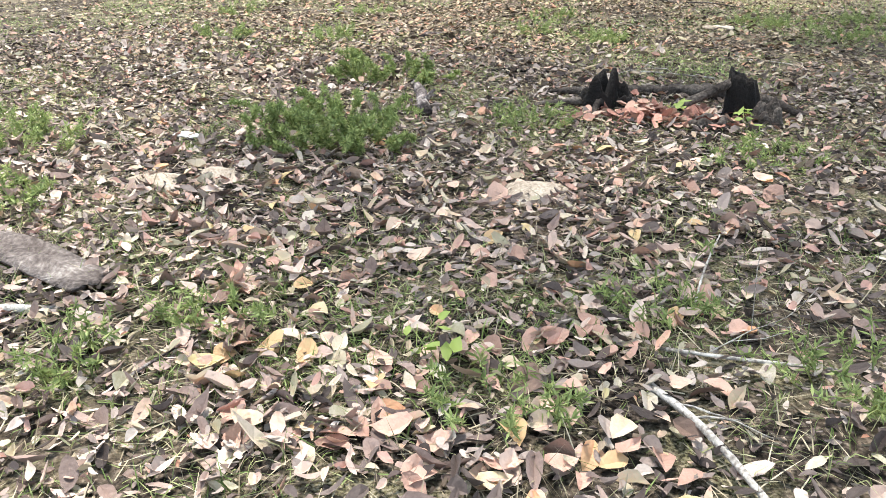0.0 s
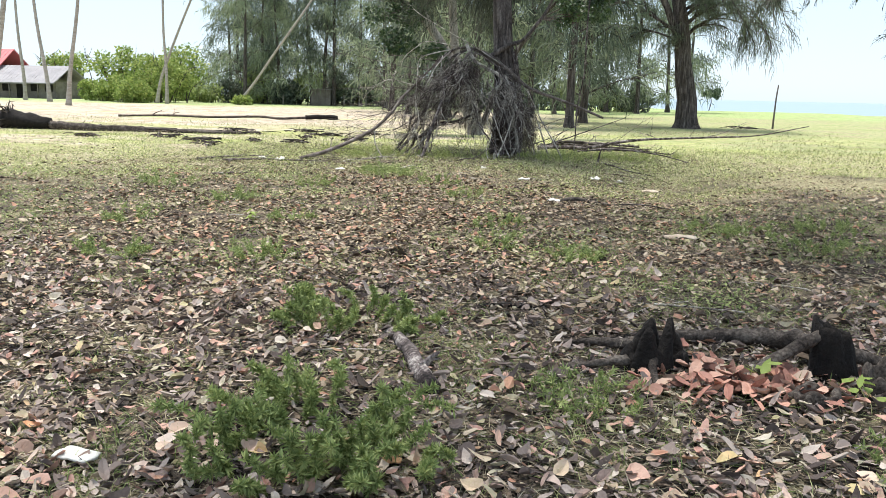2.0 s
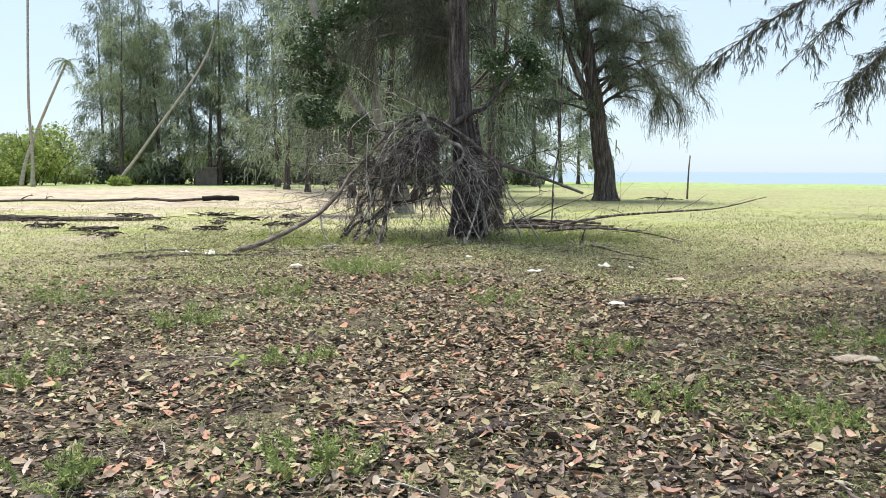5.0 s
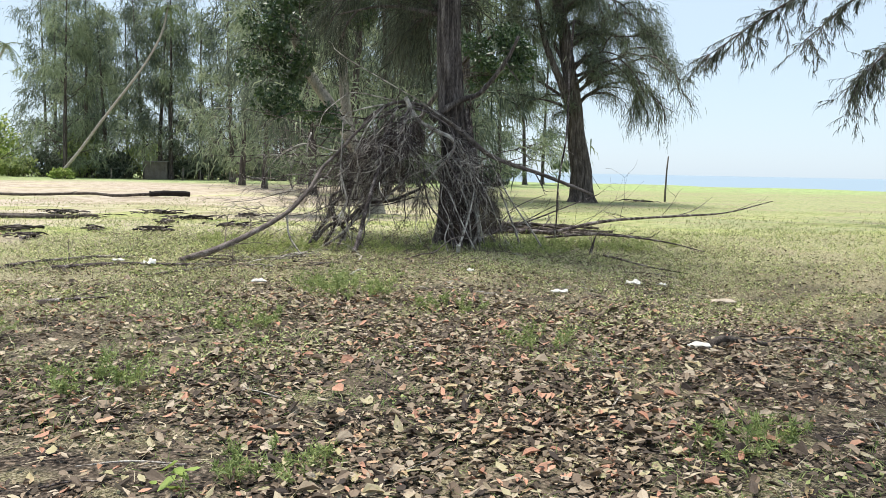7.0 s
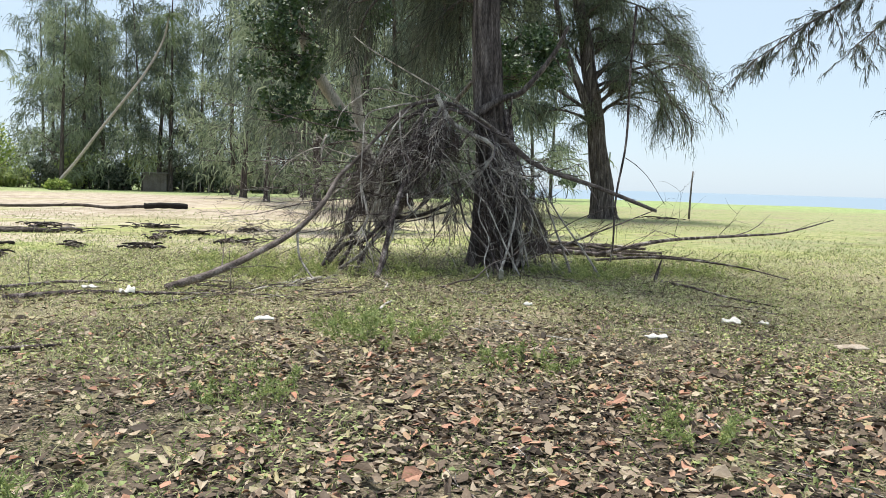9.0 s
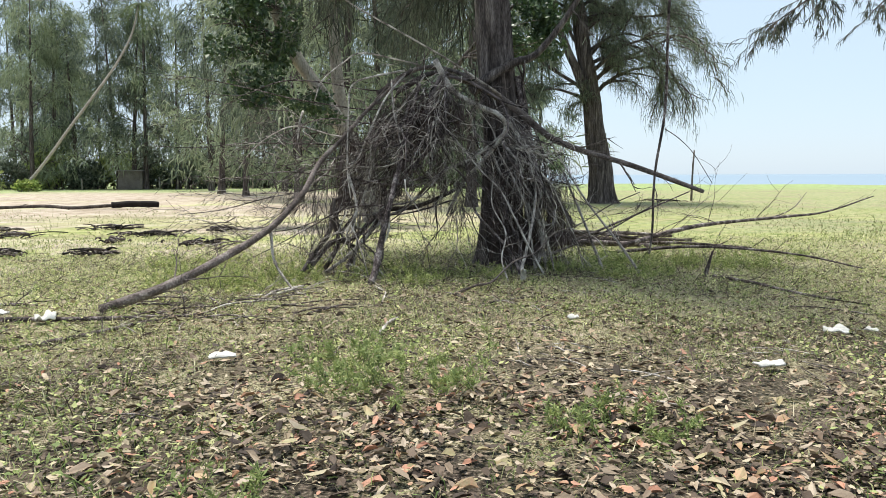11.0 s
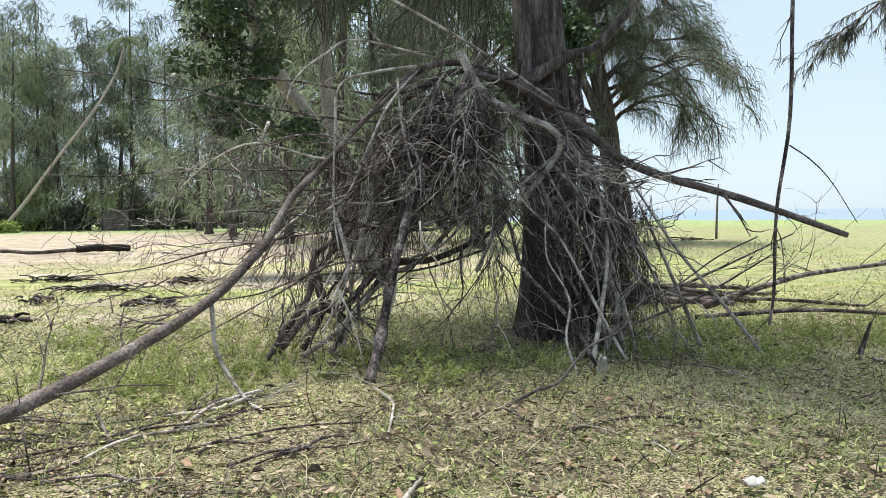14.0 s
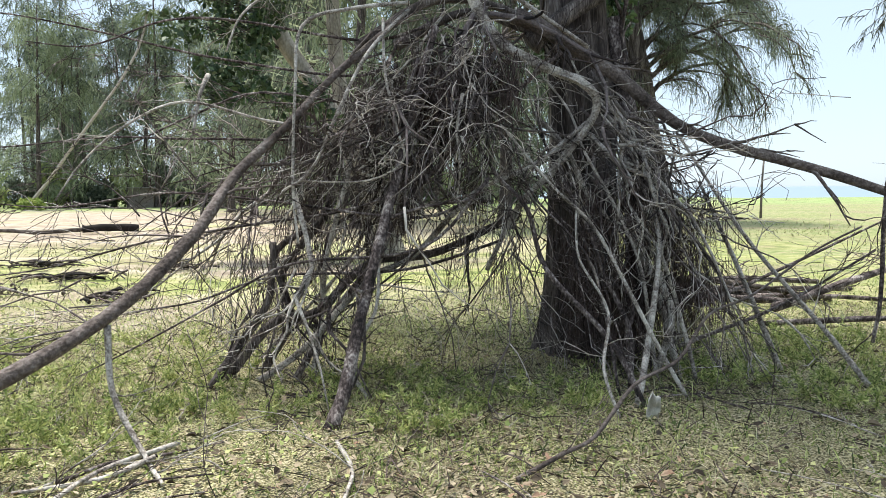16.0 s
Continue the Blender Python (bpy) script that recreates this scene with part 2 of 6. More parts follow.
def ground_material():
    """Soil and leaf crumbs under the near trees, turning into weeds and then into sun-bleached lawn."""
    m = bpy.data.materials.new("ground_soil_and_grass")
    m.use_nodes = True
    n, l = m.node_tree.nodes, m.node_tree.links
    bsdf = n["Principled BSDF"]
    bsdf.inputs["Roughness"].default_value, bsdf.inputs["Specular IOR Level"].default_value = 0.95, 0.15
    co = n.new("ShaderNodeTexCoord")

    def tex(scale, detail=4, stretch=None):
        t = n.new("ShaderNodeTexNoise")
        t.inputs["Scale"].default_value, t.inputs["Detail"].default_value = scale, detail
        if stretch:
            mp = n.new("ShaderNodeMapping")
            mp.inputs["Scale"].default_value = stretch
            l.new(co.outputs["Object"], mp.inputs["Vector"]), l.new(mp.outputs[0], t.inputs["Vector"])
        else:
            l.new(co.outputs["Object"], t.inputs["Vector"])
        return t.outputs["Fac"]

    def ramp(v, stops):
        r = n.new("ShaderNodeValToRGB")
        el = r.color_ramp.elements
        while len(el) < len(stops):
            el.new(0.5)
        for e, (p, c) in zip(el, stops):
            e.position, e.color = p, (*c, 1)
        l.new(v, r.inputs[0])
        return r.outputs[0]

    def mixed(a, b, f):
        x = n.new("ShaderNodeMix")
        x.data_type = "RGBA"
        l.new(f, x.inputs[0]), l.new(a, x.inputs[6]), l.new(b, x.inputs[7])
        return x.outputs[2]

    def sums(op, a, b):
        x = n.new("ShaderNodeMath")
        x.operation, x.use_clamp = op, False
        for i, v in enumerate((a, b)):
            if isinstance(v, (int, float)):
                x.inputs[i].default_value = v
            else:
                l.new(v, x.inputs[i])
        return x.outputs[0]

    def between(v, lo, hi):
        x = n.new("ShaderNodeMapRange")
        x.interpolation_type = "SMOOTHSTEP"
        x.inputs[1].default_value, x.inputs[2].default_value = lo, hi
        l.new(v, x.inputs[0])
        return x.outputs[0]

    xyz = n.new("ShaderNodeSeparateXYZ")
    l.new(co.outputs["Object"], xyz.inputs[0])
    soil = ramp(tex(38, 6), [(0.38, (0.009, 0.007, 0.006)), (0.48, (0.034, 0.026, 0.021)), (0.58, (0.1, 0.077, 0.061)), (0.7, (0.28, 0.225, 0.175))])
    weeds = ramp(tex(75, 6), [(0.38, (0.03, 0.028, 0.018)), (0.46, (0.15, 0.14, 0.068)), (0.54, (0.38, 0.345, 0.19)), (0.66, (0.64, 0.57, 0.41))])
    lawn = ramp(tex(5, 8), [(0.35, (0.19, 0.205, 0.085)), (0.5, (0.4, 0.365, 0.22)), (0.65, (0.6, 0.52, 0.39))])
    lawn_wide = ramp(tex(0.22, 6), [(0.36, (0.31, 0.37, 0.14)), (0.46, (0.5, 0.48, 0.26)), (0.54, (0.62, 0.52, 0.39)), (0.62, (0.5, 0.4, 0.32)), (0.7, (0.36, 0.29, 0.22))])
    half = n.new("ShaderNodeValue")
    half.outputs[0].default_value = 0.55
    lawn = mixed(lawn, lawn_wide, half.outputs[0])
    fresh = ramp(tex(4, 7), [(0.36, (0.11, 0.155, 0.05)), (0.5, (0.23, 0.28, 0.105)), (0.62, (0.36, 0.32, 0.18)), (0.7, (0.28, 0.215, 0.15))])
    lawn = mixed(lawn, fresh, sums("MULTIPLY", between(sums("ADD", xyz.outputs[0], sums("MULTIPLY", tex(0.2, 4), 6.0)), 1.0, 10.0), 0.75))
    bare = ramp(tex(1.5, 8), [(0.35, (0.27, 0.215, 0.165)), (0.5, (0.43, 0.355, 0.285)), (0.65, (0.55, 0.465, 0.385))])
    moss = ramp(tex(2.5, 8), [(0.35, (0.16, 0.2, 0.065)), (0.5, (0.32, 0.34, 0.13)), (0.66, (0.46, 0.42, 0.23))])
    rim = ramp(tex(1.2, 6), [(0.35, (0.17, 0.25, 0.08)), (0.6, (0.36, 0.44, 0.19))])
    landward = between(sums("MULTIPLY", xyz.outputs[0], -1.0), -5.0, 4.0)
    lawn = mixed(lawn, bare, sums("MULTIPLY", sums("MULTIPLY", between(tex(0.16, 7, (0.45, 1, 1)), 0.36, 0.5), landward), 0.9))
    lawn = mixed(lawn, moss, sums("MULTIPLY", between(tex(0.33, 7, (0.5, 1, 1)), 0.44, 0.56), between(sums("MULTIPLY", xyz.outputs[1], -1.0), -44.0, -30.0)))
    lawn = mixed(lawn, rim, sums("MULTIPLY", between(sums("ADD", xyz.outputs[1], sums("MULTIPLY", tex(0.1, 4), 16.0)), 80.0, 92.0), 0.85))
    wob = sums("MULTIPLY", sums("SUBTRACT", tex(0.45, 5), 0.5), 16.0)
    far = sums("ADD", xyz.outputs[1], wob)
    far = sums("SUBTRACT", far, sums("MULTIPLY", sums("MINIMUM", xyz.outputs[0], 0.0), 0.45))
    patch = between(tex(2.2, 9), 0.46, 0.7)
    near = mixed(soil, weeds, sums("MULTIPLY", patch, 0.6))
    tan = ramp(tex(30, 6), [(0.36, (0.09, 0.066, 0.046)), (0.48, (0.26, 0.2, 0.14)), (0.6, (0.44, 0.36, 0.26))])
    lawn = mixed(lawn, tan, sums("MULTIPLY", between(tex(0.3, 6), 0.53, 0.63), 0.5))
    near = mixed(near, tan, sums("MULTIPLY", between(tex(0.8, 6), 0.5, 0.6), 0.2))
    c = mixed(near, weeds, between(far, 13.5, 21.0))
    c = mixed(c, lawn, between(far, 21.5, 30.0))
    l.new(c, bsdf.inputs["Base Color"])
    bp = n.new("ShaderNodeBump")
    bp.inputs["Strength"].default_value, bp.inputs["Distance"].default_value = 0.8, 0.03
    l.new(tex(45, 6), bp.inputs["Height"]), l.new(bp.outputs[0], bsdf.inputs["Normal"])
    return m


def water_material():
    m = bpy.data.materials.new("hazy_sea")
    m.use_nodes = True
    n, l = m.node_tree.nodes, m.node_tree.links
    bsdf = n["Principled BSDF"]
    bsdf.inputs["Base Color"].default_value = (0.215, 0.285, 0.345, 1)
    bsdf.inputs["Roughness"].default_value = 0.5
    co, tx, bp = n.new("ShaderNodeTexCoord"), n.new("ShaderNodeTexNoise"), n.new("ShaderNodeBump")
    tx.inputs["Scale"].default_value, bp.inputs["Strength"].default_value = 0.4, 0.3
    l.new(co.outputs["Object"], tx.inputs["Vector"])
    l.new(tx.outputs["Fac"], bp.inputs["Height"]), l.new(bp.outputs[0], bsdf.inputs["Normal"])
    return m


# ---------------------------------------------------------------- geometry helpers
class Geo:
    """Vertices and faces gathered for one mesh."""

    def __init__(self):
        self.v, self.f = [], []

    def tube(self, pts, rads, sides=5, rough=0.0, rng=random):
        base = len(self.v)
        pts = [Vector(p) for p in pts]
        for i, p in enumerate(pts):
            d = (pts[min(i + 1, len(pts) - 1)] - pts[max(i - 1, 0)]).normalized()
            a = d.cross(Vector((0.31, 0.83, 0.47)) if abs(d.y) < 0.8 else Vector((0.9, 0.1, 0.4))).normalized()
            b = d.cross(a)
            for k in range(sides):
                w = 2 * math.pi * k / sides
                r = rads[i] * (1 + rough * (rng.random() - 0.5) * 2)
                self.v.append(tuple(p + (a * math.cos(w) + b * math.sin(w)) * r))
        for i in range(len(pts) - 1):
            for k in range(sides):
                q, s = base + i * sides, (k + 1) % sides
                self.f.append((q + k, q + s, q + sides + s, q + sides + k))
        self.f.append(tuple(base + k for k in range(sides))[::-1])
        self.f.append(tuple(base + (len(pts) - 1) * sides + k for k in range(sides)))

    def trunk(self, pts, rads, sides, seed, ridge):
        """A tube with lengthwise bark ridges."""
        base = len(self.v)
        for i, p in enumerate(pts):
            for k in range(sides):
                w = 2 * math.pi * k / sides
                c, s = math.cos(w), math.sin(w)
                r = rads[i] * (1 + ridge * noise.noise(Vector((c * 5 + seed, s * 5, p.z * 0.55))) + ridge * 0.6 * noise.noise(Vector((c * 2, s * 2 + seed, p.z * 0.4))))
                self.v.append((p.x + c * r, p.y + s * r, p.z))
        for i in range(len(pts) - 1):
            for k in range(sides):
                q, s = base + i * sides, (k + 1) % sides
                self.f.append((q + k, q + s, q + sides + s, q + sides + k))

    def add(self, verts, faces):
        base = len(self.v)
        self.v.extend(verts)
        self.f.extend(tuple(base + i for i in q) for q in faces)

    def box(self, x0, x1, y0, y1, z0, z1):
        vs = [(x, y, z) for x in (x0, x1) for y in (y0, y1) for z in (z0, z1)]
        self.add(vs, [(0, 1, 3, 2), (4, 6, 7, 5), (0, 4, 5, 1), (2, 3, 7, 6), (0, 2, 6, 4), (1, 5, 7, 3)])

    def mesh(self, name, mat, smooth=True):
        me = bpy.data.meshes.new(name)
        me.from_pydata(self.v, [], self.f)
        me.materials.append(mat)
        if smooth:
            me.polygons.foreach_set("use_smooth", [True] * len(me.polygons))
        return me


def part(name, geo, mat, parent, label="", smooth=True):
    """One mesh object under a thing or a part."""
    ob = new(name, geo.mesh(name, mat, smooth))
    ob.parent = parent
    return tagged(ob, label)


def thing(name, at, label, category, group="", kind=""):
    ob = new(name)
    ob.location = at
    return tagged(ob, label, category, group, kind)


def solid(name, geo, mat, at, label, category, group="", kind="", smooth=True):
    ob = new(name, geo.mesh(name, mat, smooth))
    ob.location = at
    return tagged(ob, label, category, group, kind)


def scatter_mesh(name, verts, faces_per, count, mat):
    """A mesh of many like pieces. verts: (count, k, 3); faces_per: the faces of one piece."""
    k = verts.shape[1]
    faces = []
    off = np.arange(count) * k
    by_size = {}
    for q in faces_per:
        by_size.setdefault(len(q), []).append(q)
    for size, qs in by_size.items():
        faces.extend((off[:, None, None] + np.array(qs)[None]).reshape(-1, size).tolist())
    me = bpy.data.meshes.new(name)
    me.from_pydata(verts.reshape(-1, 3).tolist(), [], faces)
    me.materials.append(mat)
    return me


def unit(a):
    return a / np.maximum(np.linalg.norm(a, axis=1, keepdims=True), 1e-6)


def strands(base, way, length, width, droop, rng):
    """Thin hanging ribbons: 5 vertices, a quad and a triangle each."""
    n = len(base)
    length, width = length[:, None], width[:, None]
    way = unit(way)
    side = unit(np.cross(way, rng.normal(size=(n, 3))))
    p1 = base + way * length * 0.45
    way2 = unit(way + np.array([0, 0, -1.0]) * droop)
    p2 = p1 + way2 * length * 0.55
    return np.stack([base - side * width / 2, base + side * width / 2, p1 + side * width / 2, p1 - side * width / 2, p2], 1)


STRAND = [(0, 1, 2, 3), (3, 2, 4)]


def leaf_shapes(n, rng, length, ratio, curl):
    """Folded, curled oval leaves, flat on the ground: (n, 8, 3)."""
    L = length[:, None]
    W = L * ratio[:, None] * 0.5
    t = np.array([0, 0.33, 0.33, 0.33, 0.72, 0.72, 0.72, 1.0])[None] - 0.5
    s = np.array([0, -0.85, 0, 0.85, -1.0, 0, 1.0, 0])[None]
    x, y = t * L, s * W * rng.uniform(0.75, 1.2, (n, 8))
    lift = curl[:, None] * L
    z = lift * (np.abs(s) * 0.5 + (t * 2) ** 2 * rng.uniform(-0.2, 1.0, (n, 1))) + rng.normal(size=(n, 8)) * L * 0.035
    p = np.stack([x, y, z], 2)
    a, b, c = np.clip(rng.normal(0, 0.3, n), -0.8, 0.8), np.clip(rng.normal(0, 0.34, n), -0.8, 0.8), rng.uniform(0, 2 * math.pi, n)
    p[:, :, 2] += p[:, :, 0] * np.tan(a)[:, None] + p[:, :, 1] * np.tan(b)[:, None]
    cs, sn = np.cos(c)[:, None], np.sin(c)[:, None]
    return np.stack([p[:, :, 0] * cs - p[:, :, 1] * sn, p[:, :, 0] * sn + p[:, :, 1] * cs, p[:, :, 2]], 2)


def round_leaf_shapes(n, rng, length, ratio, curl):
    """Leaves with a rounder outline for the nearest ground: (n, 14, 3)."""
    L = length[:, None]
    W = L * ratio[:, None] * 0.5
    t = np.array([0, 0.16, 0.16, 0.16, 0.4, 0.4, 0.4, 0.66, 0.66, 0.66, 0.88, 0.88, 0.88, 1.0])[None] - 0.5
    s = np.array([0, -0.5, 0, 0.5, -0.92, 0, 0.92, -1.0, 0, 1.0, -0.62, 0, 0.62, 0])[None]
    x, y = t * L, s * W * rng.uniform(0.86, 1.12, (n, 14))
    z = curl[:, None] * L * (np.abs(s) * 0.5 + (t * 2) ** 2 * rng.uniform(-0.3, 1.0, (n, 1))) + rng.normal(size=(n, 14)) * L * 0.022
    z = z + x * np.tan(np.clip(rng.normal(0, 0.36, (n, 1)), -0.9, 0.9)) + y * np.tan(np.clip(rng.normal(0, 0.42, (n, 1)), -0.8, 0.8))
    y = y + rng.normal(0, 0.5, (n, 1)) * t * t * L * 0.6
    c = rng.uniform(0, 2 * math.pi, (n, 1))
    return np.stack([x * np.cos(c) - y * np.sin(c), x * np.sin(c) + y * np.cos(c), z], 2)


ROUND_LEAF = [(0, 1, 2), (0, 2, 3), (1, 4, 5, 2), (2, 5, 6, 3), (4, 7, 8, 5), (5, 8, 9, 6), (7, 10, 11, 8), (8, 11, 12, 9), (10, 13, 11), (11, 13, 12)]


def plain_leaf_shapes(n, rng, length, ratio, curl):
    """Leaves of two folded halves for ground seen from farther off: (n, 6, 3)."""
    L = length[:, None]
    W = L * ratio[:, None] * 0.5
    t = np.array([0, 0.3, 0.72, 1.0, 0.72, 0.3])[None] - 0.5
    s = np.array([0, -0.9, -0.85, 0, 0.85, 0.9])[None]
    x, y = t * L, s * W * rng.uniform(0.75, 1.2, (n, 6))
    z = curl[:, None] * L * np.abs(s) + rng.normal(size=(n, 6)) * L * 0.04
    z = z + x * np.tan(np.clip(rng.normal(0, 0.3, (n, 1)), -0.8, 0.8)) + y * np.tan(np.clip(rng.normal(0, 0.32, (n, 1)), -0.8, 0.8))
    c = rng.uniform(0, 2 * math.pi, (n, 1))
    return np.stack([x * np.cos(c) - y * np.sin(c), x * np.sin(c) + y * np.cos(c), z], 2)


PLAIN_LEAF = [(0, 1, 2, 3), (0, 3, 4, 5)]
LEAF = [(0, 1, 2), (0, 2, 3), (1, 4, 5, 2), (2, 5, 6, 3), (4, 7, 5), (5, 7, 6)]


def bent(p, way, length, steps, rng, droop=0.0, wander=0.2):
    """Points of a branch that wanders and bends down (droop > 0) or up."""
    p, d = Vector(p), Vector(way).normalized()
    pts = [p.copy()]
    for i in range(steps):
        d = (d + Vector((rng.gauss(0, wander), rng.gauss(0, wander), rng.gauss(0, wander) - droop)) * (1.0 if i else 0.3)).normalized()
        p = p + d * (length / steps)
        pts.append(p.copy())
    return pts


def spray(geo, p, way, length, radius, depth, rng, droop=0.1, wander=0.15, kids=5, low=0.02, tips=None, thin=0.0):
    """A branch with side twigs. Stops at the height low."""
    steps = 6 if depth else 4
    pts = [q for q in bent(p, way, length, steps, rng, droop, wander)]
    pts = [Vector((q.x, q.y, max(q.z, low))) for q in pts]
    if radius >= thin:
        geo.tube(pts, [max(radius * (1 - 0.75 * i / steps), 0.0022) for i in range(steps + 1)], 6 if radius > 0.03 else 4 if radius > 0.012 else 3)
    if tips is not None:
        tips.append(pts)
    if depth:
        for _ in range(kids):
            i = rng.randint(1, steps)
            d = (pts[i] - pts[i - 1]).normalized()
            turn = Vector((rng.gauss(0, 1), rng.gauss(0, 1), rng.gauss(0, 1)))
            d = (d + turn.normalized() * rng.uniform(0.5, 0.95)).normalized()
            spray(geo, pts[i], d, length * rng.uniform(0.25, 0.55), radius * 0.5, depth - 1, rng, droop, wander, max(kids - 1, 2), low, tips, thin)


def smooth_path(points, per=4):
    """Catmull-Rom through a few points."""
    p = [Vector(q) for q in points]
    p = [p[0] * 2 - p[1]] + p + [p[-1] * 2 - p[-2]]
    out = []
    for i in range(1, len(p) - 2):
        for k in range(per):
            t = k / per
            a, b, c, d = p[i - 1], p[i], p[i + 1], p[i + 2]
            out.append(0.5 * ((2 * b) + (c - a) * t + (2 * a - 5 * b + 4 * c - d) * t * t + (3 * b - a - 3 * c + d) * t ** 3))
    out.append(p[-2])
    return out


def limb_geo(points, r0, r1, sides=8, per=4, rough=0.08, rng=random):
    g = Geo()
    pts = smooth_path(points, per)
    n = len(pts) - 1
    g.tube(pts, [r0 + (r1 - r0) * i / n for i in range(n + 1)], sides, rough, rng)
    return g


# ---------------------------------------------------------------- ground, sea
def fall(x, y):
    """How far the land has dropped towards the sea."""
    d = 0.6 * (x - 60) + 0.8 * (y - 95)
    return -min(max(d - 12, 0) * 0.08, 6.0)


def hollow(x, y):
    """The shallow dip of the ground on the seaward side of the path."""
    return -0.32 * math.exp(-0.5 * ((x - 4.8) / 1.25) ** 2 - 0.5 * ((y - 16.5) / (5.0 if y < 16.5 else 2.3)) ** 2)


def height(x, y):
    if abs(x) > 60 or y > 90 or y < -30:
        return fall(x, y)
    h = noise.noise(Vector((x * 0.35, y * 0.35, 3.1))) * 0.035 + noise.noise(Vector((x * 1.7, y * 1.7, 7.7))) * 0.012
    return h + fall(x, y) + hollow(x, y)


def spaced(lo, hi, fine_lo, fine_hi, step):
    mid = list(np.arange(fine_lo, fine_hi, step))
    out, v, s = [], fine_hi, step
    while v < hi:
        out.append(v)
        s *= 1.18
        v += s
    back, v, s = [], fine_lo, step
    while v > lo:
        s *= 1.18
        v -= s
        back.append(v)
    return back[::-1] + mid + out + [hi]


xs, ys = spaced(-4000, 4000, -9, 9, 0.2), spaced(-3000, 4500, -3, 27, 0.2)
ground_geo = Geo()
ground_geo.v = [(x, y, height(x, y)) for y in ys for x in xs]
w = len(xs)
ground_geo.f = [(j * w + i, j * w + i + 1, (j + 1) * w + i + 1, (j + 1) * w + i) for j in range(len(ys) - 1) for i in range(w - 1)]
ground = solid("ground", ground_geo, ground_material(), (0, 0, 0), "brown soil with leaf crumbs turning into bleached yellow-green lawn", "ground", kind="structure")
sea_geo = Geo()
sea_geo.add([(-4400, -3500, 0), (4400, -3500, 0), (4400, 4600, 0), (-4400, 4600, 0)], [(0, 1, 2, 3)])
sea = solid("water", sea_geo, water_material(), (0, 0, -3.2), "pale hazy blue sea beyond the grass bank", "sea", kind="structure")

# ---------------------------------------------------------------- trees
def casuarina(at, tall, radius, lean, seed, low, limbs, strand_count, reach, label, group="", needle=None, tops=(), strand_size=(0.55, 0.03), name="casuarina_tree", rise=(0.3, 1.0), droop=0.1, taper=0.4, kids=5, thin=0.0):
    """A she-oak: ridged leaning trunk, rising limbs and hanging needle-like branchlets."""
    rng, nrng = random.Random(seed), np.random.default_rng(seed)
    tree = thing(name, at, label, "tree", group)
    steps = 14
    spine = []
    for i in range(steps + 1):
        t = i / steps
        spine.append(Vector((lean[0] * t ** 1.2 * tall + rng.gauss(0, 0.03) * (i > 1), lean[1] * t ** 1.2 * tall, tall * t - 0.1 * (i == 0))))
    g = Geo()
    fine = smooth_path(spine, 8 if radius > 0.28 else 3)
    n = len(fine) - 1
    near = radius > 0.28
    for_r = [radius * (1 - 0.85 * i / n) * (1 + 0.55 * math.exp(-i / n * tall / 0.3)) for i in range(n + 1)]
    g.trunk(fine, for_r, 48 if near else 8, seed, 0.26 if near else 0.05)
    part("trunk", g, BARK, tree)
    tips = []
    for k in range(limbs):
        i = int(n * (low + (0.97 - low) * (k + rng.random()) / limbs))
        a = rng.uniform(0, 2 * math.pi) if k >= len(tops) else tops[k]
        p = fine[i]
        up = rng.uniform(*rise)
        lg = Geo()
        mine = []
        ln = reach * rng.uniform(0.5, 1.15) * (1 - taper * i / n)
        spray(lg, p, (math.cos(a), math.sin(a), up), ln, max(radius * 0.26 * (1 - 0.7 * i / n), 0.02), 2, rng, droop, 0.14, kids, 1.8, mine, thin)
        part("limb", lg, BARK, tree)
        tips += mine[1:] or mine
    pts = []
    for line in tips:
        for j in range(1, len(line)):
            pts.append((line[j - 1], line[j]))
    pick = nrng.integers(0, len(pts), strand_count)
    mixr = nrng.random((strand_count, 1))
    a3, b3 = np.array([tuple(pts[i][0]) for i in pick]), np.array([tuple(pts[i][1]) for i in pick])
    base = a3 * (1 - mixr) + b3 * mixr + nrng.normal(0, 0.36 * strand_size[0], (strand_count, 3))
    way = unit(b3 - a3) * 0.7 + nrng.normal(0, 0.45, (strand_count, 3)) + np.array([0, 0, -0.35])
    v = strands(base, way, nrng.uniform(0.5, 1.3, strand_count) * strand_size[0], nrng.uniform(0.6, 1.3, strand_count) * strand_size[1], 1.6, nrng)
    me = scatter_mesh("crown", v, STRAND, strand_count, needle or NEEDLE)
    crown = new("crown", me)
    crown.parent = tree
    tagged(crown, kind="stuff")
    return tree


main_tree = casuarina((1.05, 22.45, 0), 15, 0.315, (-0.045, 0.02), 11, 0.27, 24, 40000, 4.2, "large leaning casuarina with ridged grey-brown bark and hanging needles", needle=NEEDLE_SHADE, strand_size=(0.62, 0.013), tops=(1.9, 2.3, 1.5, 2.7, 2.0, 2.9, 1.1, 2.4, 0.7), droop=0.14)
tree_two = casuarina((10.45, 47.5, 0), 18, 0.56, (-0.17, 0.02), 12, 0.25, 36, 54000, 5.6, "large casuarina with flared dark trunk beside the grass bank", strand_size=(0.62, 0.018), tops=(3.3, 0.2, 2.9, -0.3, 5.5, 0.0, -0.5, 0.4, 3.0, -0.2, 0.3, -0.1, 3.4, 0.6), rise=(0.45, 1.3), droop=0.18, kids=6)

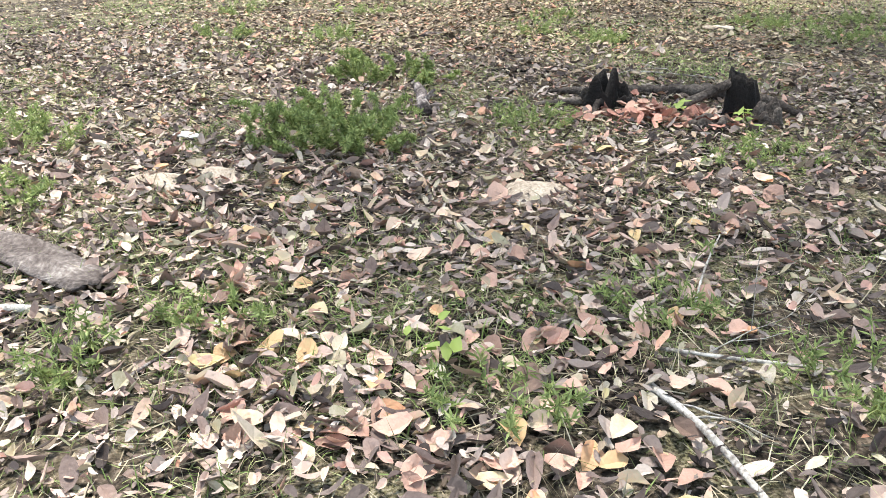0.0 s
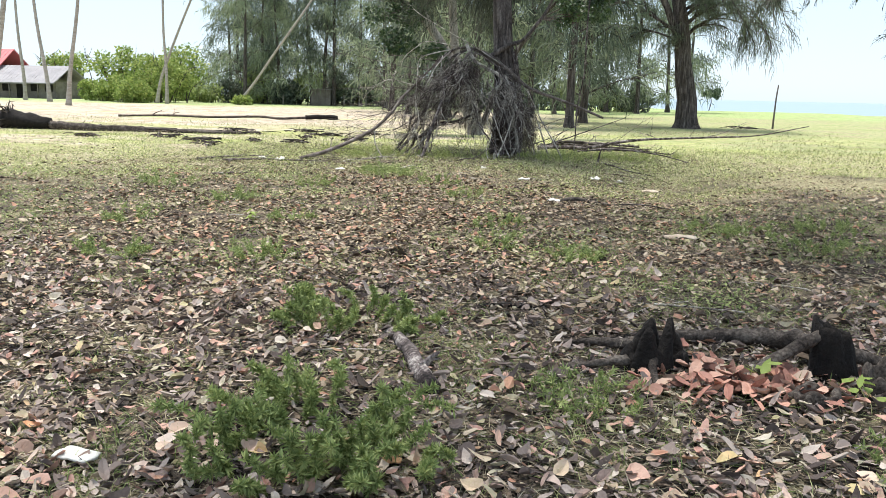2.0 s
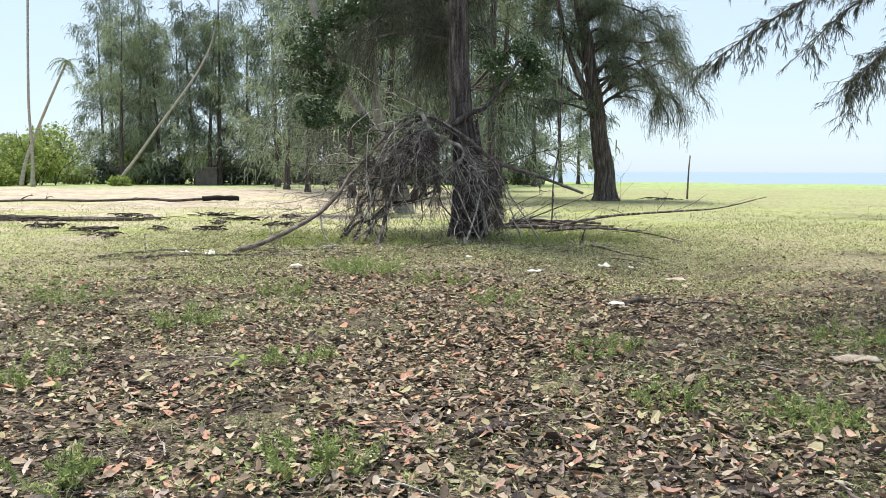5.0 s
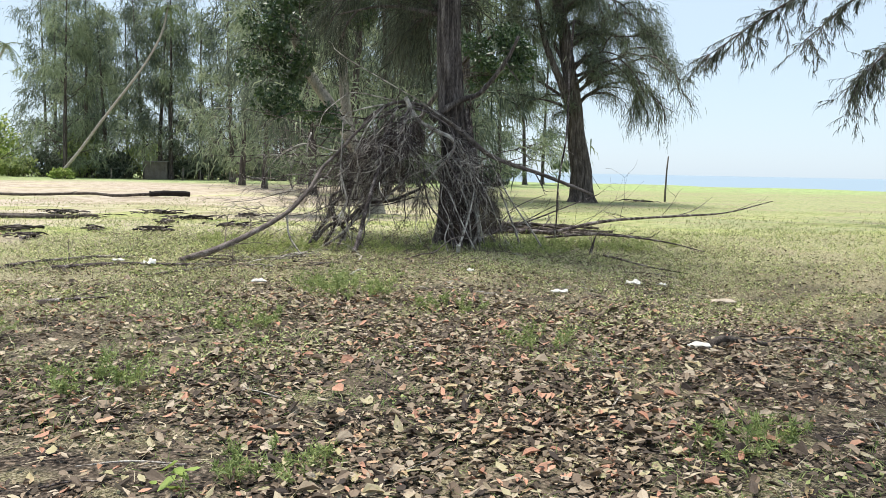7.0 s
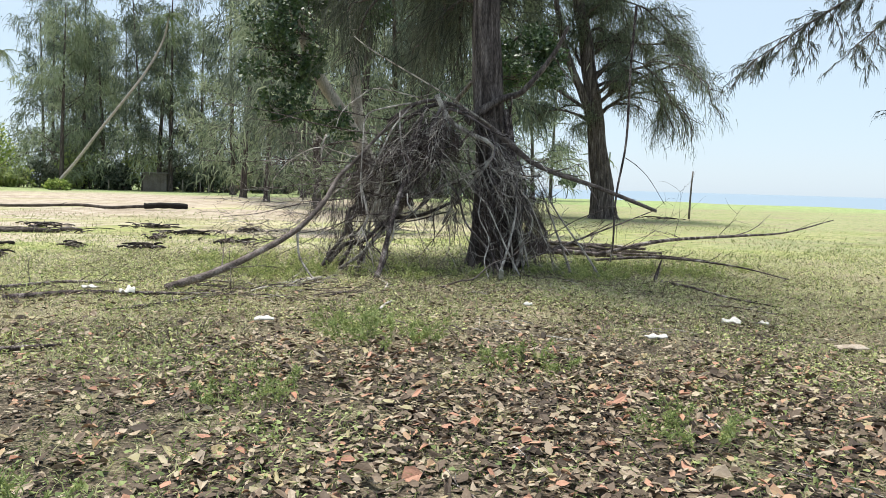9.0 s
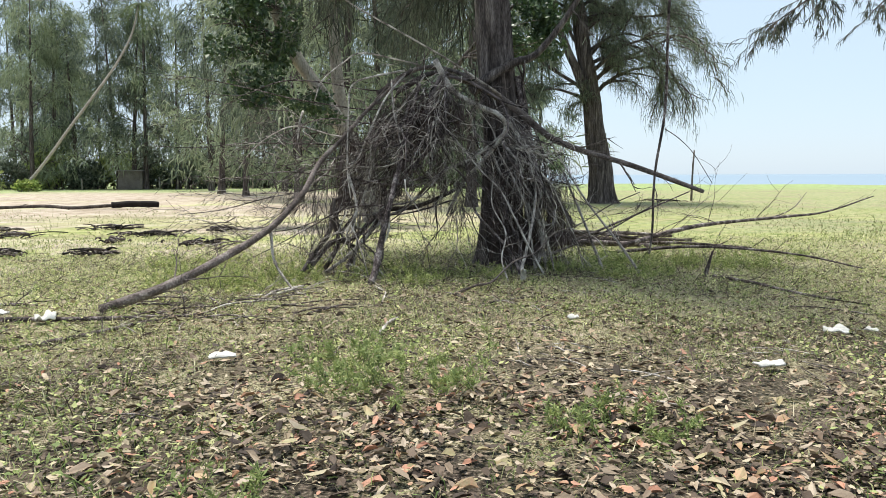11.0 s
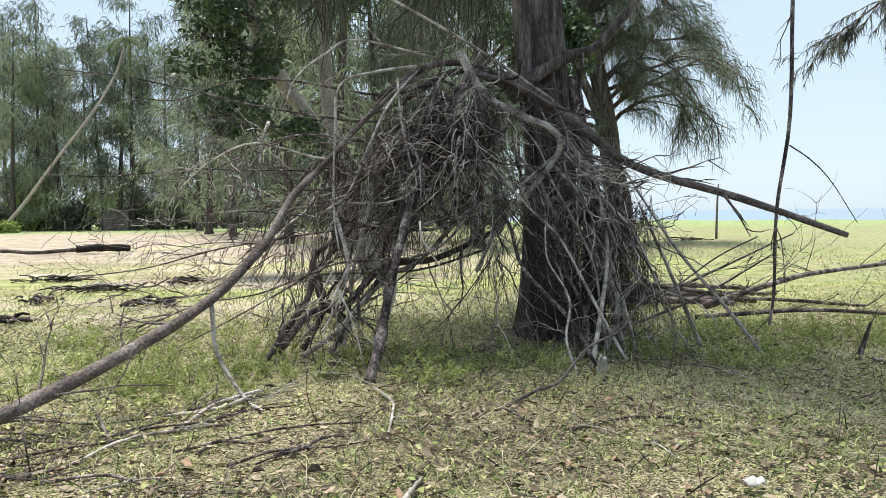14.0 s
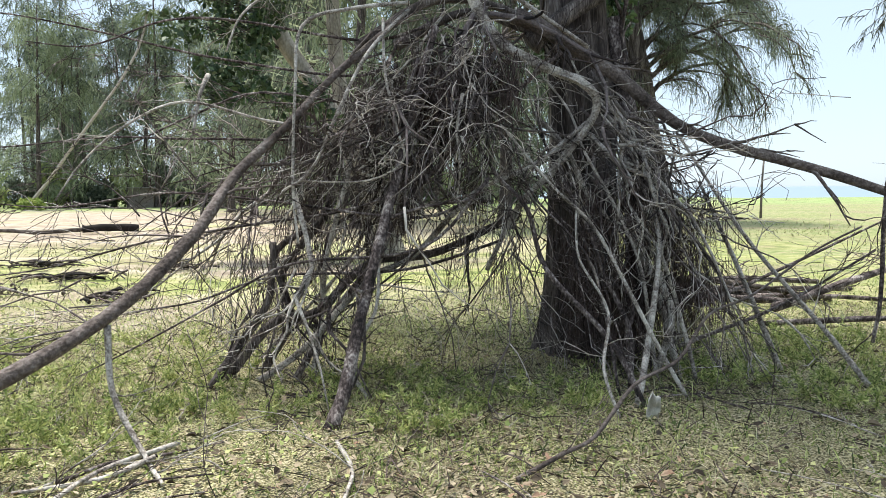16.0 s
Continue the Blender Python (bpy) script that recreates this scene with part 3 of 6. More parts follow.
fork = Geo()
fork_line = smooth_path([(-0.45, 0, 3.6), (-1.2, -0.1, 5.8), (-2.3, -0.2, 8.2), (-3.0, -0.2, 11), (-3.6, -0.1, 14.5)], 6)
fork.tube(fork_line, [0.27 - 0.2 * i / (len(fork_line) - 1) for i in range(len(fork_line))], 12, 0.08, random.Random(4))
part("limb", fork, BARK, tree_two)

# the grove behind the lawn
GROVE_LABEL = "tall slender grey-green casuarina at the edge of the grove"
grove = [casuarina((0, 0, 0), 23, 0.24, (0.02, 0.0), 31, 0.12, 22, 3500, 4.2, GROVE_LABEL, "grove trees", NEEDLE_FAR, strand_size=(1.05, 0.068), thin=0.022),
         casuarina((0, 0, 0), 21, 0.2, (-0.05, 0.0), 32, 0.16, 20, 3500, 3.8, GROVE_LABEL, "grove trees", NEEDLE_FAR, strand_size=(1.05, 0.068), thin=0.022),
         casuarina((0, 0, 0), 19, 0.26, (0.06, 0.02), 33, 0.07, 22, 3700, 5.0, "pale green young casuarina with low drooping boughs", "grove trees", NEEDLE_PALE, strand_size=(1.05, 0.068), thin=0.022)]
rng = random.Random(5)
spots = []
for i in range(28):
    x = -44 + 46 * (i + rng.random()) / 28
    spots.append((x, 93 + rng.uniform(-3, 24)))
spots += [(6, 84), (9, 92), (12, 88), (3, 78), (17, 100), (20, 104), (-9, 64), (-5, 58), (1, 62), (5, 70), (-2, 46), (3.5, 44), (-4.5, 52), (-12, 72), (-8, 80), (0, 54), (4.6, 52), (-15, 84)]
for k, (x, y) in enumerate(spots):
    src = grove[k % 3]
    m = Matrix.LocRotScale((x, y, fall(x, y)), Euler((0, 0, rng.uniform(0, 6.28))), (1, 1, 1))
    if k < 3:
        grove[k].matrix_basis = m
    else:
        copy_thing(src, m)


# ---------------------------------------------------------------- bough tree out at the side, broad-leaved tree, shrubs
def bough_tree():
    """A casuarina whose long boughs hang towards the open grass."""
    rng, nrng = random.Random(77), np.random.default_rng(77)
    at = Vector((24, 33, 0))
    tree = thing("casuarina_tree", at, "spreading casuarina with long drooping boughs over the grass", "tree")
    g = Geo()
    pts = smooth_path([(0, 0, -0.1), (-0.2, 0, 3), (-0.6, 0, 7), (-0.7, 0.2, 11), (-0.3, 0.3, 15)], 8)
    g.trunk(pts, [0.42 * (1 - 0.8 * i / (len(pts) - 1)) for i in range(len(pts))], 32, 4, 0.2)
    part("trunk", g, BARK, tree)
    lines = [((23, 33, 10.3), (17, 32.5, 9.3), (13.4, 32, 7.6), (10.6, 32, 5.7)), ((23, 33, 8.5), (18.6, 31.6, 7.3), (16.4, 31, 5.9), (15.2, 30.8, 4.8)),
             ((23, 33, 12), (16, 33.2, 10.8), (12.3, 32.6, 9.2)), ((23, 33, 9.6), (18, 34, 8.8), (15.4, 34.5, 6.8)), ((23.2, 33, 7), (21, 30, 6.5), (19, 28, 5.2)),
             ((24, 33, 12), (27, 31, 13), (30, 30, 12)), ((24, 33, 10), (25, 37, 11), (27, 40, 10)), ((23.5, 33, 13), (21, 34, 15), (19, 35, 15.5))]
    tips = []
    for line in lines:
        lg = Geo()
        p = smooth_path([Vector(q) - at for q in line], 5)
        lg.tube(p, [0.11 - 0.095 * i / (len(p) - 1) for i in range(len(p))], 6)
        for i in range(3, len(p)):
            d = (p[i] - p[i - 1]).normalized()
            for _ in range(5):
                way = d * 0.8 + Vector((rng.gauss(0, 0.6), rng.gauss(0, 0.6), rng.gauss(-0.25, 0.4)))
                spray(lg, p[i], way, rng.uniform(0.6, 1.5), 0.016, 1, rng, 0.12, 0.12, 4, 1.8, tips)
        part("limb", lg, BARK, tree)
    seg = [(a, b) for q in tips for a, b in zip(q, q[1:])]
    n = 28000
    pick, f = nrng.integers(0, len(seg), n), nrng.random((n, 1))
    a3, b3 = np.array([tuple(seg[i][0]) for i in pick]), np.array([tuple(seg[i][1]) for i in pick])
    v = strands(a3 * (1 - f) + b3 * f, unit(b3 - a3) * 0.6 + nrng.normal(0, 0.35, (n, 3)) + np.array([0, 0, -0.4]), nrng.uniform(0.15, 0.42, n), nrng.uniform(0.01, 0.02, n), 1.2, nrng)
    crown = new("crown", scatter_mesh("crown", v, STRAND, n, NEEDLE_SHADE))
    crown.parent = tree
    tagged(crown, kind="stuff")


bough_tree()


def leaf_cloud(blobs, count, size, nrng, flat=0.3):
    """Folded four-cornered leaves around soft blobs (x, y, z, rx, ry, rz): (count, 4, 3)."""
    b = np.array(blobs, float)
    vol = b[:, 3] * b[:, 4] * b[:, 5]
    pick = nrng.choice(len(b), count, p=vol / vol.sum())
    d = unit(nrng.normal(size=(count, 3)))
    c = b[pick, :3] + d * b[pick, 3:] * nrng.uniform(0.35, 1.05, (count, 1)) ** 0.6
    way = unit(d * 0.6 + nrng.normal(0, 0.7, (count, 3)) + np.array([0, 0, -flat]))
    side = unit(np.cross(way, nrng.normal(size=(count, 3))))
    s = size * nrng.uniform(0.6, 1.35, (count, 1))
    return np.stack([c, c + way * s * 0.5 + side * s * 0.28, c + way * s, c + way * s * 0.5 - side * s * 0.28], 1)


CARD = [(0, 1, 3), (1, 2, 3)]


def blobs_in(n, cx, cy, cz, rx, ry, rz, size, rng):
    out = []
    while len(out) < n:
        p = Vector((rng.uniform(-1, 1), rng.uniform(-1, 1), rng.uniform(-1, 1)))
        if p.length < 1:
            r = size * rng.uniform(0.6, 1.3)
            out.append((cx + p.x * rx, cy + p.y * ry, cz + p.z * rz, r, r, r * 0.8))
    return out


def broad_tree():
    """A pale-barked leaning tree with two clumps of dark leathery leaves."""
    rng, nrng = random.Random(21), np.random.default_rng(21)
    tree = thing("broadleaf_tree", (-0.6, 33.6, 0), "pale-barked leaning tree with dark glossy leaves", "tree")
    stems = [((0, 0, -0.1), (-0.5, 0, 1.6), (-1.6, 0, 3.6), (-2.4, 0, 4.8), (-3.0, -0.2, 6.2), (-3.6, -0.3, 8.0), (-4.0, 0, 10)),
             ((-0.3, 0.5, -0.1), (-1.0, 0.5, 2.5), (-1.3, 0.5, 5), (-1.4, 0.6, 8), (-1.2, 0.5, 11)),
             ((0.1, 0.1, 0.4), (1.2, 0, 3.0), (2.6, -0.2, 5.0), (4.2, -0.4, 6.6))]
    for s, r in zip(stems, (0.3, 0.24, 0.14)):
        g = Geo()
        p = smooth_path(s, 6)
        g.trunk(p, [r * (1 - 0.6 * i / (len(p) - 1)) for i in range(len(p))], 16, r * 10, 0.12)
        part("trunk", g, BARK_PALE if r > 0.2 else BARK, tree)
    for k in range(14):
        g = Geo()
        right = k > 9
        spray(g, (2.4, -0.2, 4.8) if right else (-2.4, 0, 4.6 + 0.2 * k), (rng.uniform(0.2, 1) if right else rng.uniform(-1, -0.2), -0.6, rng.uniform(-0.3, 0.5)), 2.0, 0.035, 1, rng, 0.02, 0.15, 4, 1.5)
        part("limb", g, BARK, tree)
    blobs = blobs_in(44, -3.5, -1.2, 5.3, 1.2, 0.9, 2.0, 0.3, rng) + blobs_in(6, -3.1, -1.3, 3.3, 0.8, 0.6, 0.5, 0.33, rng) + blobs_in(6, -1.9, -0.9, 3.2, 0.7, 0.5, 0.5, 0.32, rng)
    blobs += blobs_in(18, 4.0, -0.9, 5.4, 1.0, 0.8, 1.1, 0.42, rng) + blobs_in(14, -1.8, -0.5, 7.5, 1.6, 0.8, 1.2, 0.5, rng)
    crown = new("crown", scatter_mesh("crown", leaf_cloud(blobs, 18000, 0.14, nrng), CARD, 18000, BROAD))
    crown.parent = tree
    tagged(crown, kind="stuff")


broad_tree()


def shade_tree():
    """Unseen broad-leaved tree, inferred from the large leaves, added to shade the walk's start."""
    rng, nrng = random.Random(63), np.random.default_rng(63)
    tree = thing("broadleaf_tree", (8.4, 5.0, 0), "unseen spreading broad-leaved tree added to shade the leaf litter", "tree")
    g = Geo()
    p = smooth_path([(0, 0, -0.1), (-0.1, 0.1, 1.6), (-0.4, 0.1, 3.6), (-0.9, 0, 5.6), (-1.2, 0, 7.6)], 6)
    g.trunk(p, [0.3 * (1 - 0.6 * i / (len(p) - 1)) for i in range(len(p))], 24, 6, 0.15)
    part("trunk", g, BARK_PALE, tree)
    for k in range(12):
        g = Geo()
        a = 6.283 * k / 12
        spray(g, p[12 + k], (math.cos(a) - 0.5, math.sin(a), 0.35), rng.uniform(4.0, 6.5), 0.09, 1, rng, 0.02, 0.1, 4, 4.5)
        part("limb", g, BARK_PALE, tree)
    blobs = blobs_in(110, -3.2, 0.6, 7.2, 6.6, 7.6, 1.3, 0.85, rng)
    blobs += blobs_in(40, -3.2, 6.6, 7.4, 4.2, 4.0, 1.1, 0.85, rng)
    crown = new("crown", scatter_mesh("crown", leaf_cloud(blobs, 13500, 0.24, nrng), CARD, 13500, BROAD))
    crown.parent = tree
    tagged(crown, kind="stuff")


shade_tree()


def shrub(at, wide, deep, tall, seed, mat, count, leaf, label, name="shrub", group=""):
    """Several thin stems and an uneven crown of small leaves."""
    rng, nrng = random.Random(seed), np.random.default_rng(seed)
    ob = thing(name, at, label, "shrub", group)
    g = Geo()
    for _ in range(7):
        spray(g, (rng.uniform(-0.6, 0.6) * wide, rng.uniform(-0.5, 0.5) * deep, -0.05), (rng.gauss(0, 0.3), rng.gauss(0, 0.3), 1), tall * 0.8, 0.014 * tall, 1, rng, 0.0, 0.15, 3)
    part("stem", g, BARK, ob)
    blobs = blobs_in(60, 0, 0, tall * 0.46, wide * 1.0, deep * 0.85, tall * 0.46, 0.11 * tall + 0.05 * wide, rng)
    c = new("crown", scatter_mesh("crown", leaf_cloud(blobs, count, leaf, nrng), CARD, count, mat))
    c.parent = ob
    tagged(c, kind="stuff")
    return ob


for k, (x, y, wd, dp, tl) in enumerate([(-45, 86, 3.0, 2.0, 3.4), (-41.5, 88, 2.8, 2.2, 5.2), (-44, 90, 2.6, 2.0, 6.2), (-43, 83, 2.4, 1.6, 2.4), (-48.5, 88, 2.6, 1.6, 2.8), (-52, 91, 2.8, 1.8, 2.6)]):
    shrub((x, y, 0), wd, dp, tl, 100 + k, HEDGE, 5200, 0.26, "bright yellow-green leafy shrub along the lawn", group="lawn hedge")
for k in range(26):
    x = -40 + 2.1 * k
    shrub((x, 95 + (k * 7 % 5), 0), 2.4, 1.5, 2.4 + (k * 5 % 4) * 0.9, 140 + k, NEEDLE_FAR if k % 3 else WEED, 1900, 0.36, "dark green undergrowth below the grove trees", group="grove undergrowth")
shrub((-31.2, 84.4, 0), 1.2, 0.9, 1.1, 160, HEDGE, 1500, 0.22, "bright green shrub at the foot of a leaning palm")
for k, (x, y, tl) in enumerate([(-76, 122, 8.0), (-64, 118, 8.0), (-54, 118, 8.5), (-49, 102, 4.5), (-92, 118, 9.5)]):
    shrub((x, y, 0), 5.0, 3.0, tl, 170 + k, HEDGE, 3500, 0.5, "far green tree behind the houses", "tree", "far trees")


def small_tree():
    rng, nrng = random.Random(3), np.random.default_rng(3)
    at = (26, 121, fall(26, 121))
    ob = thing("sapling", at, "small dark sapling on the shore bank", "tree")
    g = Geo()
    g.tube(smooth_path([(0, 0, -0.2), (0.3, 0, 1.2), (0.1, 0, 2.4)], 3), [0.06] * 7, 6)
    part("trunk", g, BARK, ob)
    c = new("crown", scatter_mesh("crown", leaf_cloud(blobs_in(12, 0, 0, 2.6, 1.3, 1.2, 0.5, 0.4, rng), 900, 0.35, nrng), CARD, 900, BROAD))
    c.parent = ob


small_tree()


# ---------------------------------------------------------------- coconut palms
def palm(base, points, radius, seed, fronds=16, frond_length=2.6, hang=False):
    rng, nrng = random.Random(seed), np.random.default_rng(seed)
    ob = thing("coconut_palm", base, "slender grey coconut palm with a ragged crown" if not hang else "long leaning grey coconut palm with hanging fronds", "palm tree", "coconut palms")
    pts = smooth_path(points, 8)
    g = Geo()
    n = len(pts) - 1
    g.tube(pts, [radius * (1.0 - 0.45 * i / n + 0.5 * math.exp(-i / 2)) * (1 + 0.05 * (i % 2)) for i in range(n + 1)], 10)
    part("trunk", g, PALM_BARK, ob)
    top = pts[-1]
    for k in range(fronds):
        a = 6.28 * k / fronds + rng.uniform(-0.2, 0.2)
        up = rng.uniform(-0.9, 0.9)
        line = bent(top, (math.cos(a), math.sin(a), up), frond_length * rng.uniform(0.7, 1.1), 9, rng, 0.2, 0.03)
        fg = Geo()
        fg.tube(line, [0.03 - 0.0027 * i for i in range(10)], 4)
        for i in range(1, 10):
            d = (line[i] - line[i - 1]).normalized()
            side = d.cross(Vector((0, 0, 1))).normalized()
            for s in (-1, 1):
                for j in (0, 0.5):
                    p = line[i - 1].lerp(line[i], j)
                    ln = 0.55 * (1 - 0.05 * i)
                    tip = p + side * s * ln * 0.7 + d * ln * 0.4 - Vector((0, 0, ln * rng.uniform(0.3, 0.75)))
                    fg.add([tuple(p), tuple(p + d * 0.06), tuple(tip)], [(0, 1, 2)])
        part("frond", fg, PALM_LEAF, ob)
    return ob


palm((-33.9, 47.5, 0), [(0, 0, -0.1), (0.6, 0, 2.5), (1.4, 0, 6), (2.2, 0, 10), (2.6, 0, 14)], 0.2, 1)
palm((-57, 84, 0), [(0, 0, -0.1), (0, 0, 3), (-0.3, 0, 9), (-0.2, 0, 21)], 0.2, 2)
palm((-50, 78, 0), [(0, 0, -0.1), (-0.2, 0, 3), (-0.9, 0, 9), (-1.4, 0, 20)], 0.22, 3)
palm((-39.6, 65, 0), [(0, 0, -0.1), (0.4, 0, 3), (1.4, 0, 8), (2.0, 0, 12.5)], 0.2, 4, 20, 3.2)
palm((-40.6, 83, 0), [(0, 0, -0.1), (0.8, 0, 3), (3.0, 0, 8), (5.2, 0, 12.5)], 0.18, 5)
palm((-38.4, 81, 0), [(0, 0, -0.1), (0.1, 0, 4), (0, 0, 9), (0.6, 0, 23)], 0.17, 6)
palm((-32.2, 85, 0), [(0, 0, -0.1), (2.2, 0, 2.5), (4.8, 0, 6.0), (7.2, 0, 9.1), (9.0, 0, 11.6), (10.4, 0, 14.2), (11.1, 0, 16.8)], 0.15, 7, 20, 3.0, True)


# ---------------------------------------------------------------- houses and shed beyond the lawn
def house(at, wide, deep, eave, ridge, roof_mat, wall_mat, label, posts=True):
    ob = thing("house", at, label, "house")
    g = Geo()
    g.box(-wide / 2, wide / 2, -deep / 2, deep / 2, 0, eave)
    part("wall", g, wall_mat, ob, smooth=False)
    for s in (-1, 1):
        n = int(wide / 0.5)
        base = Geo()
        base.add([(-wide / 2 - 0.45, s * (deep / 2 + 1.15), eave - 0.27), (wide / 2 + 0.45, s * (deep / 2 + 1.15), eave - 0.27), (wide / 2 + 0.45, 0, ridge - 0.03), (-wide / 2 - 0.45, 0, ridge - 0.03),
                  (-wide / 2 - 0.45, s * (deep / 2 + 1.15), eave - 0.35), (wide / 2 + 0.45, s * (deep / 2 + 1.15), eave - 0.35), (wide / 2 + 0.45, 0, ridge - 0.11), (-wide / 2 - 0.45, 0, ridge - 0.11)],
                 [(0, 1, 2, 3), (4, 7, 6, 5), (0, 4, 5, 1), (1, 5, 6, 2), (2, 6, 7, 3), (3, 7, 4, 0)])
        roof = part("roof", base, roof_mat, ob, smooth=False)
        for i in range(n):
            r = Geo()
            x0, x1 = -wide / 2 - 0.5 + (wide + 1) * i / n, -wide / 2 - 0.5 + (wide + 1) * (i + 1) / n - 0.03
            y1, z1, y0, z0 = 0, ridge, s * (deep / 2 + 1.2), eave - 0.25
            up = 0.06
            r.add([(x0, y0, z0), (x1, y0, z0), (x1, y1, z1), (x0, y1, z1), (x0, y0, z0 + up), (x1, y0, z0 + up), (x1, y1, z1 + up), (x0, y1, z1 + up)],
                  [(0, 1, 2, 3), (4, 7, 6, 5), (0, 4, 5, 1), (1, 5, 6, 2), (2, 6, 7, 3), (3, 7, 4, 0)])
            part("sheet", r, roof_mat, roof, smooth=False)
    for k in range(5):
        x = -wide / 2 + wide * (k + 0.5) / 5
        wg = Geo()
        wg.box(x - 0.55, x + 0.55, -deep / 2 - 0.05, -deep / 2 + 0.02, 0.9 if k != 2 else 0.02, 2.1)
        part("window" if k != 2 else "door", wg, BLACK_ROT, ob, "dark opening", smooth=False)
        if posts:
            pg = Geo()
            pg.tube([(x - 0.9, -deep / 2 - 1.0, 0), (x - 0.9, -deep / 2 - 1.0, eave - 0.2)], [0.09, 0.08], 6)
            part("porch_post", pg, WALL_DARK, ob)
    return ob


house((-76, 101, 0), 11, 8, 3.0, 6.4, ROOF_RED, WALL_DARK, "low house with a faded red sheet roof")
house((-66, 99, 0), 10, 6, 2.2, 4.2, ROOF_GREY, WALL_DARK, "low house with grey sheet roof and open porch")
house((-19.5, 118, 0), 6, 5, 3.0, 3.9, ROOF_GREY, WALL_PINK, "small faded pink building behind the grove", False)


def shed():
    ob = thing("shed", (-24.8, 94, 0), "small weathered board shed with a flat sheet roof", "shed")
    for i in range(8):
        g = Geo()
        g.box(-1.2 + 0.3 * i, -1.2 + 0.3 * i + 0.28, -0.9, -0.86, 0, 1.9)
        part("board", g, WALL_DARK, ob, smooth=False)
    g = Geo()
    g.box(-1.2, 1.2, -0.85, 0.9, 0, 1.88)
    part("body", g, WALL_DARK, ob, smooth=False)
    g = Geo()
    g.box(-1.4, 1.4, -1.15, 1.1, 1.9, 1.98)
    part("roof", g, ROOF_GREY, ob, smooth=False)


shed()
for k, x in enumerate((-29, -21.8, -20.2, -18.9, -12.5)):
    g = Geo()
    g.tube([(0, 0, -0.1), (0.03, 0, 0.6), (0.02, 0, 1.1 + 0.2 * (k % 2))], [0.07, 0.065, 0.055], 7, 0.05, random.Random(k))
    solid("fence_post", g, BARK_PALE, (x, 91.5 + k % 3, 0), "short pale wooden post at the lawn edge", "post", "lawn posts")
g = Geo()
g.tube([(0, 0, -0.1), (0.02, 0, 1.0), (0.05, 0, 1.9), (0.1, 0, 2.62)], [0.06, 0.05, 0.045, 0.04], 8, 0.06, random.Random(2))
solid("wooden_stake", g, POLE, (15.85, 49.7, 0), "tall thin grey stake in the grass bank", "stake")


# ---------------------------------------------------------------- the brushwood shelter against the trunk
rng = random.Random(404)
shelter = thing("brushwood_shelter", (0.3, 22, 0), "tangled lean-to of dead grey branches piled against a trunk", "branch pile")
off = Vector((0.3, 22, 0))


def shelter_branch(points, r0, r1, mat=None, label="", twigs=0, kids=4, name="branch", droop=0.05, reach=0.9):
    p = [Vector(q) - off for q in points]
    g = limb_geo(p, r0, r1, 8 if r0 > 0.03 else 6, 5, 0.1, rng)
    line = smooth_path(p, 5)
    for _ in range(twigs):
        i = rng.randint(2, len(line) - 1)
        d = (line[i] - line[i - 1]).normalized()
        way = d + Vector((rng.gauss(0, 0.6), rng.gauss(0, 0.6), rng.gauss(0, 0.6)))
        spray(g, line[i], way, rng.uniform(0.3, 1.0) * reach, r1 * 0.6, 1, rng, droop, 0.18, kids)
    return part(name, g, mat or DEAD, shelter, label)


shelter_branch([(0.35, 22.05, 2.85), (0.62, 22, 2.72), (1.15, 21.9, 2.35), (1.76, 21.8, 1.88), (2.77, 21.5, 1.53), (3.73, 21.2, 1.15)], 0.075, 0.03, WEATHERED, label="long thick branch leaning out", twigs=9, kids=3, reach=0.6)
shelter_branch([(-0.06, 21.9, 3.06), (0.18, 21.85, 2.63), (0.49, 21.8, 2.43), (0.87, 21.75, 2.25), (0.94, 21.75, 2.03), (0.62, 21.8, 1.6), (0.35, 21.9, 1.3), (0.1, 21.9, 0.8)], 0.05, 0.018, DEAD_PALE, "pale crooked branch", twigs=6)
shelter_branch([(0.5, 22.1, 2.62), (0.72, 22.1, 2.81), (1.12, 22.15, 3.06), (1.52, 22.2, 3.23), (2.03, 22.2, 3.87), (2.3, 22.2, 4.4)], 0.09, 0.03, BARK, "dark limb", twigs=4)
shelter_branch([(-3.8, 18.6, 0.04), (-3.29, 19.0, 0.2), (-2.79, 19.5, 0.43), (-2.26, 20.1, 0.76), (-1.89, 20.6, 1.18), (-1.7, 21.0, 1.56), (-1.35, 21.3, 1.95), (-1.05, 21.5, 2.3), (-0.6, 21.85, 2.75)], 0.055, 0.022, WEATHERED, label="long prop branch", twigs=16, reach=0.8)
shelter_branch([(0.9, 21.8, 2.55), (0.2, 21.7, 2.98), (-0.25, 21.6, 3.22), (-1.17, 21.6, 3.72), (-1.5, 21.6, 3.95)], 0.02, 0.01, DEAD_PALE, "thin pale switch", twigs=3)
shelter_branch([(-0.9, 21.8, 2.55), (-0.3, 22.0, 2.95), (0.35, 22.15, 2.9), (0.8, 22.2, 2.6)], 0.045, 0.022, BARK, "dark cross limb", twigs=8)
shelter_branch([(-0.6, 22.3, 2.65), (0, 22.4, 2.95), (0.5, 22.2, 2.75)], 0.05, 0.025, BARK, "dark cross limb", twigs=6)
shelter_branch([(-1.05, 20.35, 0.0), (-0.97, 20.5, 0.2), (-0.89, 20.7, 0.55), (-0.74, 21, 1.12), (-0.55, 21.4, 1.8), (-0.3, 21.8, 2.7)], 0.05, 0.03, twigs=9)
